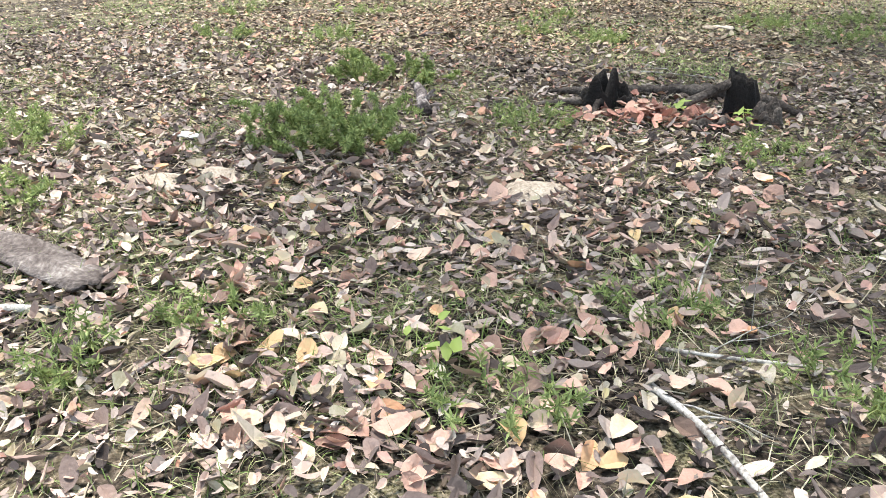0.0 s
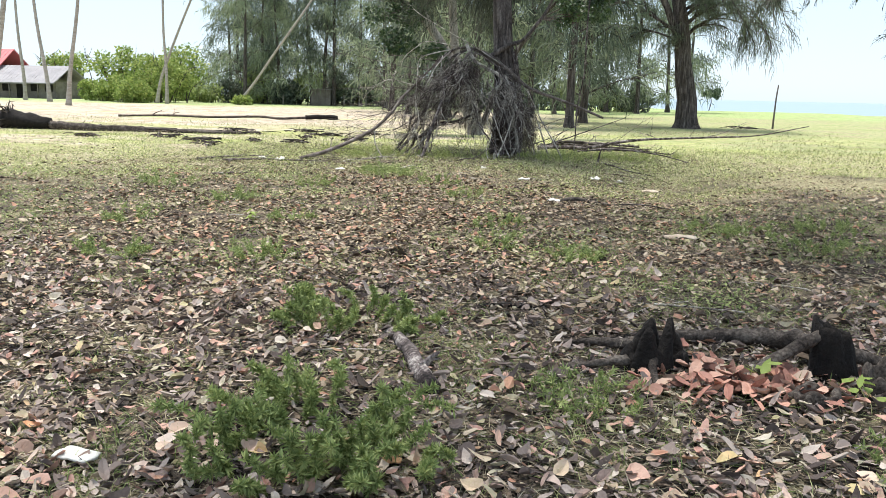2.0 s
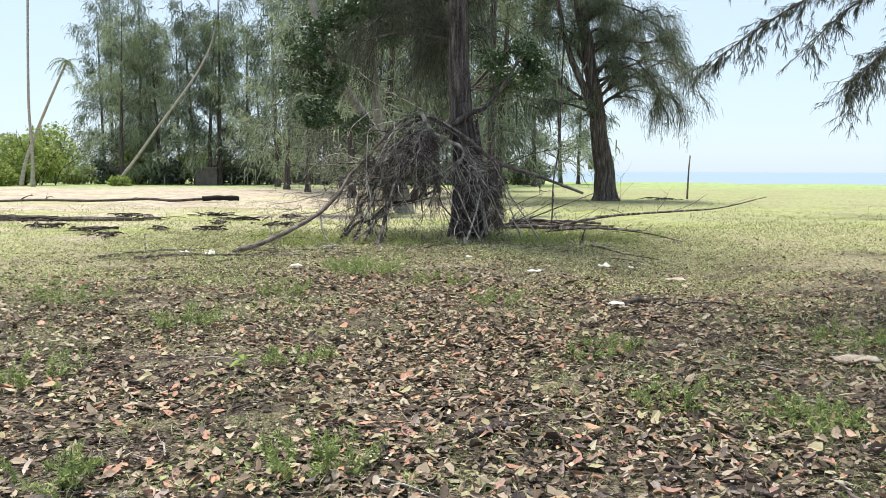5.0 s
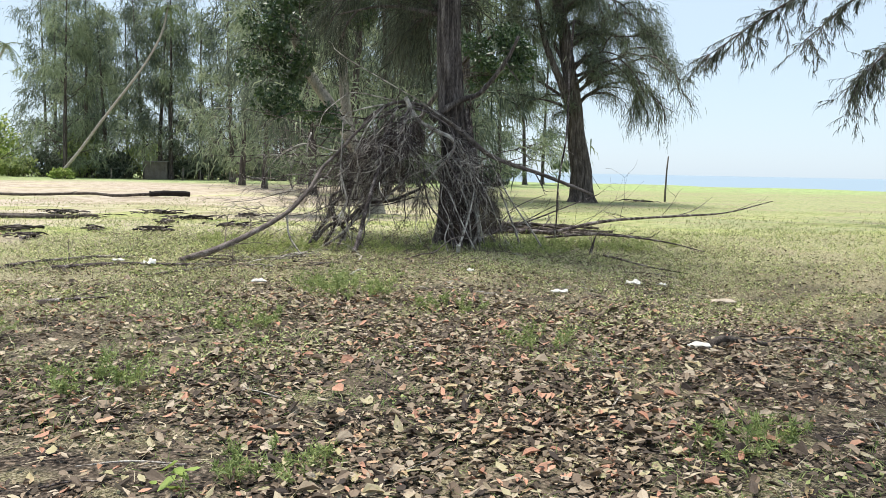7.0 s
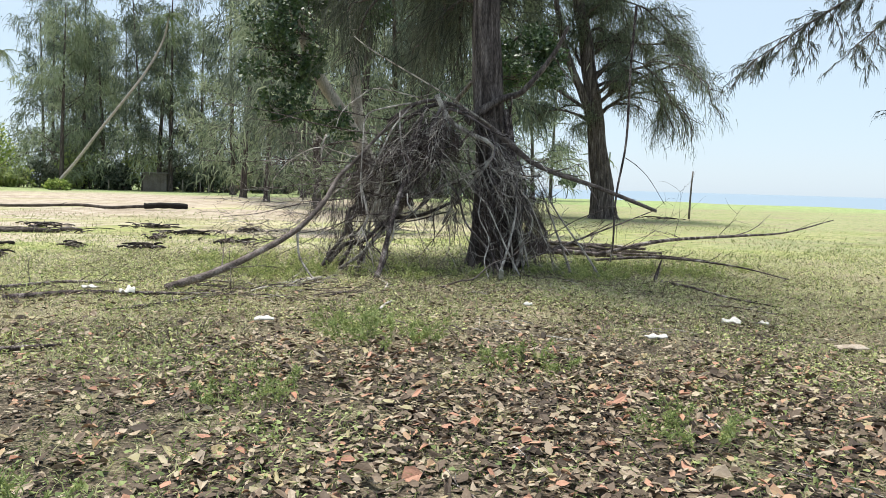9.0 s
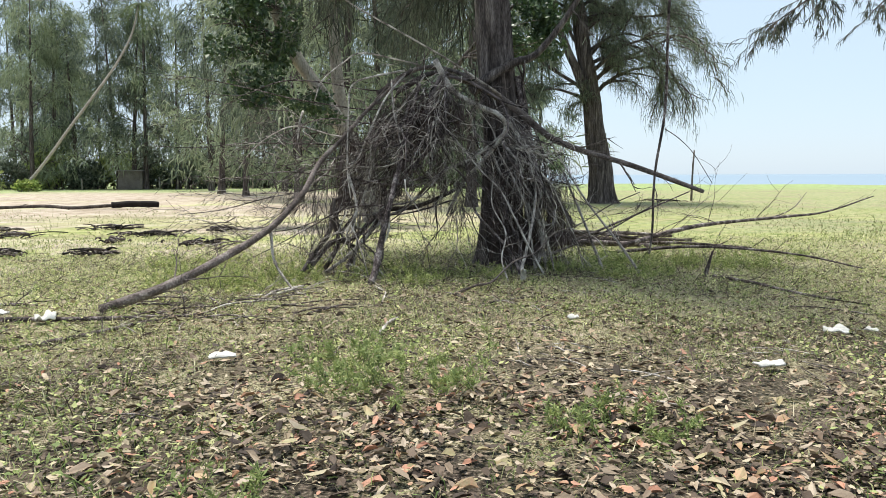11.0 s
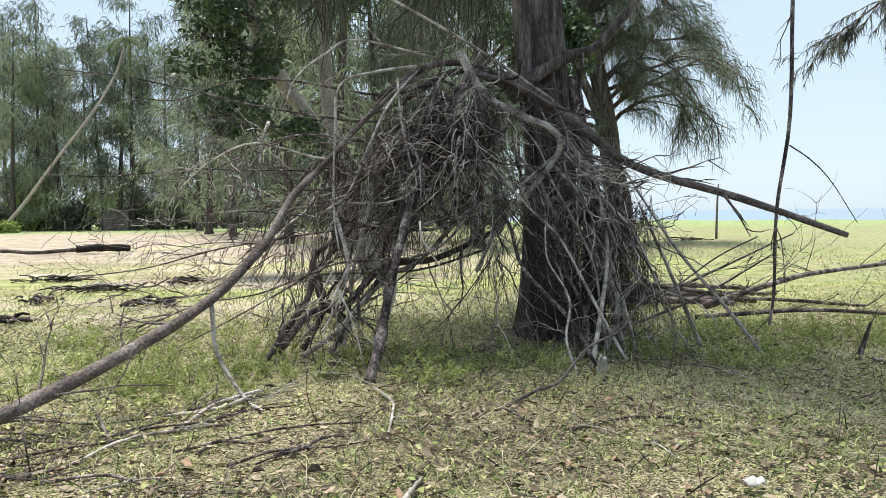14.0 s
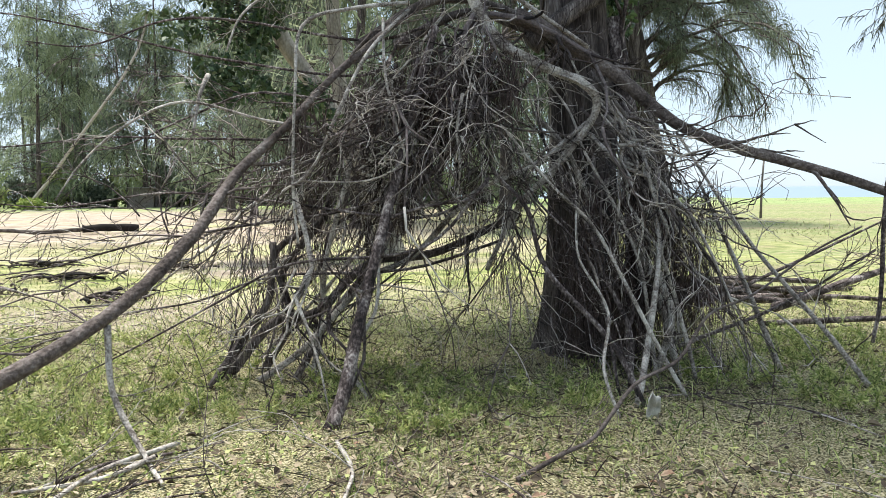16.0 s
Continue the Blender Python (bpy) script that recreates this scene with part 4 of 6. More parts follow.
shelter_branch([(-0.06, 19.4, 0.02), (0.2, 19.55, 0.09), (0.44, 19.8, 0.1), (0.75, 20.1, 0.3), (1.09, 20.3, 0.4), (1.4, 20.6, 0.62), (1.79, 20.8, 0.72), (2.3, 21.0, 0.98), (2.79, 21.2, 1.15)], 0.014, 0.007, WEATHERED, "weathered arching branch", twigs=8, reach=0.5)
shelter_branch([(-2.25, 20.1, 0.72), (-2.2, 20.0, 0.36), (-1.97, 19.8, 0.05), (-1.8, 19.5, 0.02)], 0.02, 0.012, DEAD_PALE, "pale side branch", twigs=2, reach=0.4)
shelter_branch([(3.24, 21.3, 4.6), (3.19, 21.3, 3.65), (3.17, 21.3, 2.34), (3.04, 21.3, 1.42), (3.02, 21.3, 0.62), (3.0, 21.35, 0.25)], 0.022, 0.014, DEAD, "hanging dead branch", twigs=5, reach=0.8)
shelter_branch([(3.17, 21.3, 2.05), (3.4, 21.3, 1.9), (3.62, 21.3, 1.68), (3.9, 21.3, 1.27)], 0.008, 0.004)
shelter_branch([(2.3, 23.0, 0.3), (3.2, 23.2, 0.62), (4.5, 23.5, 1.1)], 0.025, 0.01, twigs=4, reach=0.5)
shelter_branch([(1.5, 21.4, 0.25), (2.3, 21.4, 0.55), (3.1, 21.5, 0.95)], 0.018, 0.008, twigs=4, reach=0.5)
shelter_branch([(1.5, 22.35, 0.0), (1.45, 22.35, 1.5), (1.25, 22.35, 2.9)], 0.12, 0.07, DEAD, "grey broken limb", twigs=3)
# dark slanting poles low inside
shelter_branch([(-1.95, 21.7, 0.02), (-1.6, 21.85, 0.42), (-1.25, 21.9, 0.5), (-0.85, 22.05, 0.86), (-0.3, 21.95, 0.95), (0.4, 22.1, 1.25)], 0.042, 0.03, BARK, twigs=6)
shelter_branch([(-2.0, 21.4, 0.02), (-1.82, 21.6, 0.3), (-1.6, 21.6, 0.62), (-1.55, 21.8, 1.0), (-1.2, 21.9, 1.25), (-1.1, 22, 1.7)], 0.036, 0.02, BARK, twigs=5)
shelter_branch([(-1.7, 22.0, 0.02), (-1.5, 22.1, 0.4), (-1.55, 22.1, 0.8), (-1.2, 22.1, 1.25), (-1.12, 22.1, 1.7), (-0.9, 22.1, 2.2)], 0.034, 0.02, BARK, twigs=5)
for line, r in (
        ([(-0.5, 21.85, 2.9), (-0.95, 21.5, 2.77), (-1.26, 21.3, 2.61), (-1.31, 21.2, 2.17), (-1.33, 21.1, 1.47), (-1.29, 21.0, 1.1)], 0.017),
        ([(-0.5, 21.85, 2.85), (-0.81, 21.4, 2.44), (-1.02, 21.2, 2.0), (-1.2, 21.1, 1.6), (-1.4, 21.05, 1.45)], 0.016),
        ([(-0.7, 21.75, 2.75), (-0.69, 21.4, 2.3), (-0.61, 21.3, 1.89), (-0.57, 21.25, 1.66), (-0.83, 21.2, 1.52), (-1.28, 21.1, 1.52)], 0.013),
        ([(-0.3, 21.95, 3.0), (-1.09, 21.6, 3.1), (-1.38, 21.4, 2.93), (-1.65, 21.2, 2.67), (-1.75, 21.1, 2.4)], 0.014),
        ([(-1.2, 21.4, 1.9), (-1.55, 21.2, 1.95), (-2.02, 21.0, 2.05), (-2.38, 20.9, 1.88), (-2.62, 20.8, 1.64), (-2.75, 20.7, 1.41)], 0.012),
        ([(-1.92, 21.3, 2.27), (-1.96, 21.2, 2.12), (-1.99, 21.1, 1.85)], 0.02),
        ([(0.93, 20.6, 0.02), (1.1, 20.9, 0.4), (1.27, 21.2, 0.94), (1.33, 21.5, 1.28), (1.17, 21.8, 1.72)], 0.024),
        ([(2.7, 20.9, 0.03), (2.5, 21.15, 0.4), (2.14, 21.5, 0.96), (1.9, 21.7, 1.4), (1.65, 21.9, 1.9)], 0.022),
        ([(2.35, 21.5, 0.02), (2.1, 21.6, 0.7), (1.8, 21.8, 1.5)], 0.026)):
    shelter_branch(line, r, r * 0.5, DEAD_PALE, "pale bleached branch", twigs=5, kids=3, reach=0.45)
# long switches reaching out level
for y0, z0, dx, dz in [(21.8, 2.2, -2.6, 0.55), (21.6, 1.75, -2.7, 0.05), (21.4, 1.25, -2.5, -0.35), (21.7, 2.45, -2.0, 0.05), (21.3, 1.1, -2.6, 0.3), (21.5, 0.7, -2.2, -0.3), (21.0, 0.9, -1.9, -0.6), (21.9, 2.0, -1.9, -0.25)]:
    x0 = -0.7 - rng.uniform(0, 0.5)
    lift = rng.uniform(0.05, 0.3)
    shelter_branch([(x0 + rng.uniform(0.5, 1.1), y0 + 0.35, min(z0 + rng.uniform(0.3, 0.8), 2.75)), (x0 + 0.3, y0 + 0.1, z0 + 0.15), (x0 + dx * 0.3, y0 - 0.1, z0 + dz * 0.35 + lift), (x0 + dx * 0.55, y0 - 0.2, z0 + dz * 0.6 + lift * rng.uniform(0.5, 1.3)), (x0 + dx * 0.8, y0 - 0.3, z0 + dz * 0.85 + lift * rng.uniform(-0.3, 0.8)), (x0 + dx, y0 - rng.uniform(0.2, 0.9), z0 + dz)], 0.014, 0.004, name="switch", twigs=13, kids=4, droop=0.02, reach=0.75)
# crooked props round the foot
for k in range(20):
    a = math.radians(rng.uniform(150, 395))
    rx, ry = rng.uniform(1.2, 2.1), rng.uniform(0.9, 1.8)
    foot = Vector((0.25 + rx * math.cos(a), 22.1 + ry * math.sin(a), 0.01))
    head = Vector((rng.uniform(-0.8, 1.1), 22.05 + rng.uniform(-0.3, 0.3), rng.uniform(1.5, 2.95)))
    bow = rng.uniform(0.05, 0.3)
    line = [foot]
    for i in (1, 2, 3, 4, 5):
        t = i / 6
        q = foot.lerp(head, t) + Vector((rng.gauss(0, 0.06), rng.gauss(0, 0.06), rng.gauss(0, 0.04)))
        q += Vector((math.cos(a), math.sin(a), 0.3)) * bow * math.sin(math.pi * t)
        line.append(q)
    line.append(head)
    r = rng.choice((0.009, 0.012, 0.016, 0.022, 0.03))
    shelter_branch(line, r, r * 0.55, rng.choice((DEAD, DEAD, DEAD_PALE)), name="prop", twigs=9, kids=4, reach=0.8, droop=0.02)
def heap_spray(start, aim, length, radius, droop, wander, kids=4):
    """A forked dead branch that stays inside the slopes of the heap."""
    for attempt in range(14):
        g, p = Geo(), start()
        spray(g, p - off, aim(p), rng.uniform(*length), rng.choice(radius), 2, rng, droop, wander, kids, 0.03)
        v = np.array(g.v) + np.array(off)
        left = v[:, 2] - (3.02 - 0.83 * np.maximum(0, -0.1 - v[:, 0]))
        right = v[:, 2] - (3.02 - 0.65 * np.maximum(0, v[:, 0] - 0.2))
        skirt = v[:, 0] - 1.75 - 0.33 * (1.9 - v[:, 2])
        hollow = (v[:, 2] < 1.25) & (v[:, 0] < 0.6)
        gap = (v[:, 0] > 0.3) & (v[:, 0] < 0.8) & (v[:, 2] > 1.3) & (v[:, 2] < 2.25)
        if (left > 0.12).mean() < 0.04 and (right > 0.15).mean() < 0.04 and (skirt > 0.1).mean() < 0.06 and hollow.mean() < 0.25 and gap.mean() < 0.2:
            break
    return g


def tumbling(p):
    s = 1 if p.x > 0.55 else -1
    if rng.random() < 0.25:
        s = -s
    return Vector((s * rng.uniform(0.1, 1.0), -rng.uniform(0.0, 0.8), rng.uniform(-1.0, 0.0)))


# crooked forked branches tumbling down the sides of the heap
def heap_start():
    x = rng.choice((rng.uniform(-0.95, 0.3), rng.uniform(-0.8, 0.2), rng.uniform(0.85, 1.3)))
    return Vector((x, 22.0 + rng.uniform(-0.4, 0.25), (3.0 - 0.85 * abs(x - 0.15)) * rng.uniform(0.72, 1.0)))


for k in range(34):
    g = heap_spray(heap_start, tumbling, (0.9, 2.1), (0.012, 0.016, 0.022, 0.028), 0.05, 0.34)
    tagged(part("forked_branch", g, rng.choice((DEAD, DEAD_PALE, BARK, TWIG)), shelter), kind="stuff")
# bleached drooping branches over the outside of the heap
for k in range(30):
    g = heap_spray(lambda: heap_start() + Vector((0, -0.25, 0.05)), tumbling, (0.8, 1.9), (0.007, 0.01, 0.014), 0.08, 0.34)
    tagged(part("forked_branch", g, DEAD_PALE, shelter, "pale bleached branch"), kind="stuff")
# more forked wood low in the open side
for k in range(9):
    p = Vector((rng.uniform(-1.7, -0.4), rng.uniform(21.1, 22.2), rng.uniform(0.7, 1.7)))
    g = Geo()
    spray(g, p - off, (rng.gauss(-0.3, 0.5), rng.gauss(-0.2, 0.4), -0.8), rng.uniform(0.8, 1.6), rng.choice((0.012, 0.02, 0.026)), 2, rng, 0.03, 0.34, 4, 0.02)
    tagged(part("forked_branch", g, rng.choice((DEAD, BARK, DEAD_PALE)), shelter), kind="stuff")
# sprays falling from the top
for k in range(70):
    g = heap_spray(heap_start, tumbling, (0.6, 1.6), (0.007, 0.01, 0.014), 0.1, 0.34)
    tagged(part("twig_spray", g, TWIG, shelter), kind="stuff")
# fine dead brush filling the landward slope
for k in range(44):
    x0 = rng.uniform(-1.9, 0.3)
    g = Geo()
    spray(g, Vector((x0, rng.uniform(21.2, 22.4), (2.85 - 0.6 * abs(x0)) * rng.uniform(0.6, 1.0))) - off, (rng.gauss(-0.25, 0.4), rng.gauss(-0.2, 0.3), -0.8), rng.uniform(0.7, 1.4), 0.007, 2, rng, 0.1, 0.25, 5, 0.25)
    tagged(part("twig_spray", g, TWIG, shelter), kind="stuff")
# thin brush fanning out over the long prop branch
for k in range(46):
    x0 = rng.uniform(-2.9, -1.0)
    g = Geo()
    spray(g, Vector((x0, 22.2 + 0.55 * x0 + rng.uniform(-0.3, 0.9), max(2.7 + 0.75 * x0, 0.45) + rng.uniform(-0.3, 0.5))) - off, (rng.gauss(-0.7, 0.5), rng.gauss(-0.1, 0.4), rng.gauss(-0.05, 0.45)), rng.uniform(0.5, 1.2), rng.choice((0.005, 0.007, 0.009)), 2, rng, 0.04, 0.2, 4, 0.1)
    tagged(part("twig_spray", g, rng.choice((TWIG, TWIG, DEAD)), shelter), kind="stuff")
# drooping brush beside the trunk
for k in range(20):
    g = Geo()
    spray(g, Vector((rng.uniform(0.0, 0.75), rng.uniform(21.2, 22.0), rng.uniform(0.9, 1.7))) - off, (rng.gauss(-0.05, 0.4), rng.gauss(-0.2, 0.3), -0.8), rng.uniform(0.7, 1.3), rng.choice((0.006, 0.008, 0.011)), 2, rng, 0.08, 0.26, 4, 0.05)
    tagged(part("twig_spray", g, rng.choice((TWIG, DEAD, DEAD_PALE)), shelter), kind="stuff")
# sprays round the trunk foot and low on the open sides
for k in range(26):
    x0, y0 = (rng.uniform(0.9, 1.9), rng.uniform(21.4, 22.3)) if k % 4 else (rng.uniform(-2.0, 0.6), rng.uniform(21.0, 22.4))
    g = Geo()
    spray(g, Vector((x0, y0, rng.uniform(0.8, 1.8))) - off, (rng.gauss(0.1 if k % 4 else -0.4, 0.4), rng.gauss(-0.3, 0.4), -0.6), rng.uniform(0.8, 1.8), 0.009, 2, rng, 0.12, 0.28, 4, 0.03)
    tagged(part("twig_spray", g, TWIG, shelter), kind="stuff")
# hanging mats of dry needles
nrng = np.random.default_rng(8)
for name, n, lo, hi, ln in (("needle_mat", 2200, (-0.9, 21.6, 2.15), (0.3, 22.3, 2.85), 0.55), ("needle_mat", 3200, (0.8, 21.5, 0.5), (1.9, 22.2, 1.5), 0.6), ("needle_mat", 1500, (-1.6, 21.3, 1.2), (0.3, 22.4, 2.9), 0.55), ("needle_mat", 500, (-1.7, 21.6, 0.7), (0.5, 22.4, 1.4), 0.5)):
    c = nrng.uniform(lo, hi, (n // 40, 3))
    c[:, 2] = np.minimum(c[:, 2], 2.95 - 0.62 * np.abs(c[:, 0] - 0.1) - nrng.uniform(0, 0.5, len(c)))
    base = np.repeat(c, 40, 0)[:n] - np.array(off) + nrng.normal(0, 0.07, (len(c) * 40, 3))[:n]
    m = len(base)
    v = strands(base, nrng.normal(0, 0.25, (m, 3)) + np.array([0, 0, -1.0]), nrng.uniform(0.4, 1.3, m) * ln, nrng.uniform(0.0025, 0.006, m), 0.3, nrng)
    ob = new(name, scatter_mesh(name, v, STRAND, m, DRY_NEEDLE))
    ob.parent = shelter
    tagged(ob, kind="stuff")


# ---------------------------------------------------------------- fallen wood on the ground
def fallen(points, r0, r1, mat, label, name="fallen_branch", twigs=0, group="", reach=0.6, seed=0, sides=8, category="branch"):
    rg = random.Random(seed + int(abs(points[0][0]) * 100))
    o = Vector((points[0][0], points[0][1], 0))
    p = [Vector(q) - o + Vector((0, 0, hollow(q[0], q[1]))) for q in points]
    ob = thing(name, o, label, category, group)
    part("stem", limb_geo(p, r0, r1, sides, 5, 0.14, rg), mat, ob)
    line = smooth_path(p, 5)
    for _ in range(twigs):
        g = Geo()
        i = rg.randint(1, len(line) - 1)
        d = (line[i] - line[i - 1]).normalized()
        spray(g, line[i], d * 0.7 + Vector((rg.gauss(0, 0.5), rg.gauss(0, 0.5), abs(rg.gauss(0.2, 0.3)))), reach * rg.uniform(0.5, 1.2), max(r1 * 0.6, 0.004), 1, rg, 0.03, 0.15, 3, 0.01 - o.z)
        part("twig", g, mat, ob)
    return ob


G1 = "ground branches"
fallen([(-6.2, 17.9, 0.02), (-5.8, 18.46, 0.04), (-5.2, 19.0, 0.05), (-4.6, 19.1, 0.03)], 0.035, 0.015, DEAD, "grey fallen branch in the weeds", twigs=4, group=G1)
fallen([(-5.4, 17.6, 0.03), (-4.7, 18.1, 0.04), (-3.56, 18.05, 0.05), (-2.9, 18.3, 0.02)], 0.04, 0.012, DEAD, "grey fallen branch in the weeds", twigs=5, group=G1)
fallen([(-3.9, 16.9, 0.02), (-3.5, 17.35, 0.04), (-3.1, 18.05, 0.03), (-2.7, 18.45, 0.02)], 0.025, 0.01, DEAD, "thin grey fallen branch on litter", twigs=3, group=G1)
fallen([(-2.74, 18.43, 0.02), (-2.55, 18.8, 0.05), (-2.3, 19.1, 0.03), (-2.15, 19.6, 0.06), (-1.87, 20.06, 0.05)], 0.008, 0.014, DEAD_PALE, "pale bleached stick beside the branch pile", twigs=1, group=G1)
fallen([(-0.99, 17.2, 0.02), (-0.9, 17.6, 0.04), (-0.79, 17.95, 0.02)], 0.018, 0.012, DEAD_PALE, "pale bleached stick on litter", group=G1)
fallen([(-2.5, 19.45, 0.02), (-2.12, 19.55, 0.04), (-1.93, 19.8, 0.06)], 0.01, 0.016, DEAD_PALE, "pale bleached stick beside the branch pile", twigs=1, group=G1)
fallen([(-0.99, 20.05, 0.03), (-0.88, 19.6, 0.03), (-0.89, 19.25, 0.04), (-0.95, 18.65, 0.02)], 0.013, 0.008, DEAD_PALE, "crooked pale stick beside the branch pile", twigs=2, group=G1)
fallen([(-2.2, 18.6, 0.02), (-1.6, 19.0, 0.03), (-1.1, 19.1, 0.02)], 0.01, 0.005, DEAD, "thin dark twig on weeds", twigs=3, group=G1)
fallen([(0.2, 18.7, 0.02), (0.7, 18.9, 0.04), (1.3, 18.8, 0.02)], 0.012, 0.006, DEAD, "thin dark twig on weeds", twigs=3, group=G1)
fallen([(3.62, 20.85, 0.0), (3.66, 20.8, 0.22), (3.7, 20.78, 0.38)], 0.035, 0.012, DEAD, "short broken upright stub in the weeds", twigs=2, reach=0.3, group=G1)
fallen([(3.7, 20.75, 0.03), (3.95, 20.2, 0.05), (4.3, 19.5, 0.04), (4.9, 19.0, 0.02)], 0.025, 0.01, DEAD, "grey fallen branch on litter", twigs=3, group=G1)
fallen([(3.4, 23.7, 0.16), (4.6, 24.2, 0.38), (5.7, 24.95, 0.45), (7.5, 25.9, 0.5), (9.2, 27.0, 0.55), (11.2, 28.3, 0.85)], 0.05, 0.014, DEAD, "long dark fallen bough propped over the grass", twigs=9, reach=1.3, group=G1)
fallen([(7.2, 25.75, 0.48), (8.0, 26.3, 0.66), (8.9, 27.3, 0.98)], 0.014, 0.006, DEAD, "thin dark side branch over the grass", twigs=2, reach=0.4, group=G1)
fallen([(3.0, 23.1, 0.1), (4.1, 22.3, 0.27), (5.2, 21.4, 0.25), (6.0, 20.9, 0.08)], 0.03, 0.01, DEAD, "grey fallen branch in the weeds", twigs=5, reach=0.5, group=G1)
for k, (x0, y0, x1, y1, z, r) in enumerate([(2.0, 25.1, 4.3, 24.7, 0.07, 0.07), (2.1, 25.9, 4.8, 25.0, 0.08, 0.075), (2.6, 25.6, 5.3, 26.2, 0.16, 0.05), (2.5, 25.7, 4.2, 25.0, 0.22, 0.05), (3.6, 25.4, 6.0, 24.2, 0.05, 0.035), (3.0, 25.0, 5.6, 25.9, 0.06, 0.045)]):
    fallen([(x0, y0, z), ((x0 + x1) / 2, (y0 + y1) / 2 + 0.08, z + 0.04), (x1, y1, z * 0.7)], r, r * 0.6, ROTTEN if k % 2 else DEAD, "grey weathered log stacked behind the trunk", "log", 5, "stacked logs", 0.55, k, 10, "log")
fallen([(-22.5, 43.1, 0.06), (-19.5, 43.7, 0.12), (-17, 43.3, 0.1), (-14.4, 44.2, 0.16), (-13, 43.8, 0.1), (-11.2, 44.2, 0.2)], 0.06, 0.07, ROTTEN, "long dark log lying on the lawn", "log", 5, "lawn logs", 0.7, 1, 10, "log")
fallen([(-11.4, 43.6, 0.2), (-10.6, 43.9, 0.24), (-9.7, 44.3, 0.2)], 0.13, 0.13, BLACK_ROT, "short dark log lying on the lawn", "log", 0, "lawn logs", 0.7, 2, 12, "log")


def root_log():
    """A fallen trunk with its upturned root plate."""
    rg = random.Random(9)
    ob = thing("uprooted_trunk", (-18.4, 28.5, 0), "dark fallen trunk with an upturned root plate on the lawn", "fallen tree")
    part("trunk", limb_geo([(0, 0, 0.26), (1.2, 0.1, 0.17), (3, 0.05, 0.11), (6, 0.3, 0.05), (9.2, 0.35, 0.02)], 0.22, 0.08, 16, 6, 0.28, rg), ROTTEN, ob)
    g = Geo()
    g.tube(smooth_path([(-0.85, 0, 0.42), (-0.4, 0, 0.36), (0.3, 0, 0.32), (1.3, 0.05, 0.24)], 4), [0.16, 0.27, 0.36, 0.42, 0.41, 0.36, 0.37, 0.33, 0.33, 0.3, 0.27, 0.25, 0.22], 16, 0.2, rg)
    part("root_plate", g, BLACK_ROT, ob)
    for k in range(22):
        g = Geo()
        a = rg.uniform(0, 6.28)
        spray(g, (-0.3, 0.25 * math.cos(a), 0.38 + 0.25 * math.sin(a)), (-0.5 + rg.gauss(0, 0.4), math.cos(a), math.sin(a)), rg.uniform(0.3, 0.7), 0.04, 1, rg, 0.05, 0.2, 3, 0.0)
        part("root", g, ROTTEN, ob)


root_log()
for k, (x, y, wd) in enumerate([(-8.9, 24.3, 1.0), (-7.3, 24.7, 0.35), (-5.8, 24.6, 0.5), (-6.0, 29.0, 0.9), (-9.2, 29.0, 1.2), (-6.3, 27.2, 0.3), (-11, 25.6, 0.8), (13.8, 48.6, 1.1), (-12.2, 28.2, 1.2), (-14.2, 29.6, 1.0), (-10.4, 31.0, 0.8), (-7.6, 31.4, 1.0), (-13.2, 24.6, 0.6), (-4.6, 30.4, 0.7), (-16.4, 30.6, 1.3), (-7.9, 22.4, 0.5), (-4.4, 26.4, 0.6)]):
    rg = random.Random(50 + k)
    ob = thing("brushwood_heap", (x, y, 0), "low heap of dark rotten sticks on the lawn", "brushwood", "lawn debris")
    for _ in range(26):
        p = Vector((rg.gauss(0, wd * 0.4), rg.gauss(0, 0.18), rg.uniform(0.02, 0.12)))
        d = Vector((rg.gauss(0, 1), rg.gauss(0, 0.8), rg.gauss(0, 0.08))).normalized() * wd * rg.uniform(0.12, 0.38)
        part("stick", limb_geo([p - d, p + Vector((0, 0, 0.03)), p + d], rg.uniform(0.012, 0.034), 0.01, 5, 2, 0.2, rg), rg.choice((ROTTEN, DEAD, BLACK_ROT)), ob)

# near the start of the walk
G2 = "litter sticks"
fallen([(0.6, 0.2, 0.02), (0.9, 0.24, 0.04), (1.16, 0.34, 0.02)], 0.025, 0.02, DEAD_PALE, "short pale stick on litter", group=G2)
fallen([(1.14, 5.02, 0.03), (1.35, 4.6, 0.06), (1.62, 3.92, 0.03)], 0.035, 0.06, DEAD, "rotten crumbling log half buried in litter", "log", 2, G2, 0.2, category="log")
fallen([(1.72, 5.78, 0.02), (1.95, 5.84, 0.04), (2.2, 5.84, 0.02)], 0.022, 0.018, BLACK_ROT, "short dark stick on litter", group=G2)
fallen([(3.0, 6.22, 0.02), (3.4, 6.2, 0.03), (3.9, 6.17, 0.02)], 0.01, 0.007, DEAD_PALE, "long thin pale twig on litter", twigs=1, group=G2)
fallen([(3.62, 0.73, 0.02), (3.9, 0.7, 0.04), (4.25, 0.74, 0.03)], 0.009, 0.006, DEAD_PALE, "long thin pale twig on litter", twigs=1, group=G2)
fallen([(3.74, 1.1, 0.02), (3.78, 1.4, 0.08), (3.85, 1.78, 0.1)], 0.006, 0.004, DEAD_PALE, "thin dry stalk leaning over litter", group=G2)
fallen([(3.6, 0.45, 0.02), (3.78, 0.22, 0.04), (4.0, -0.15, 0.03)], 0.016, 0.012, DEAD_PALE, "crooked lichen-grey stick on litter", twigs=2, reach=0.25, group=G2)
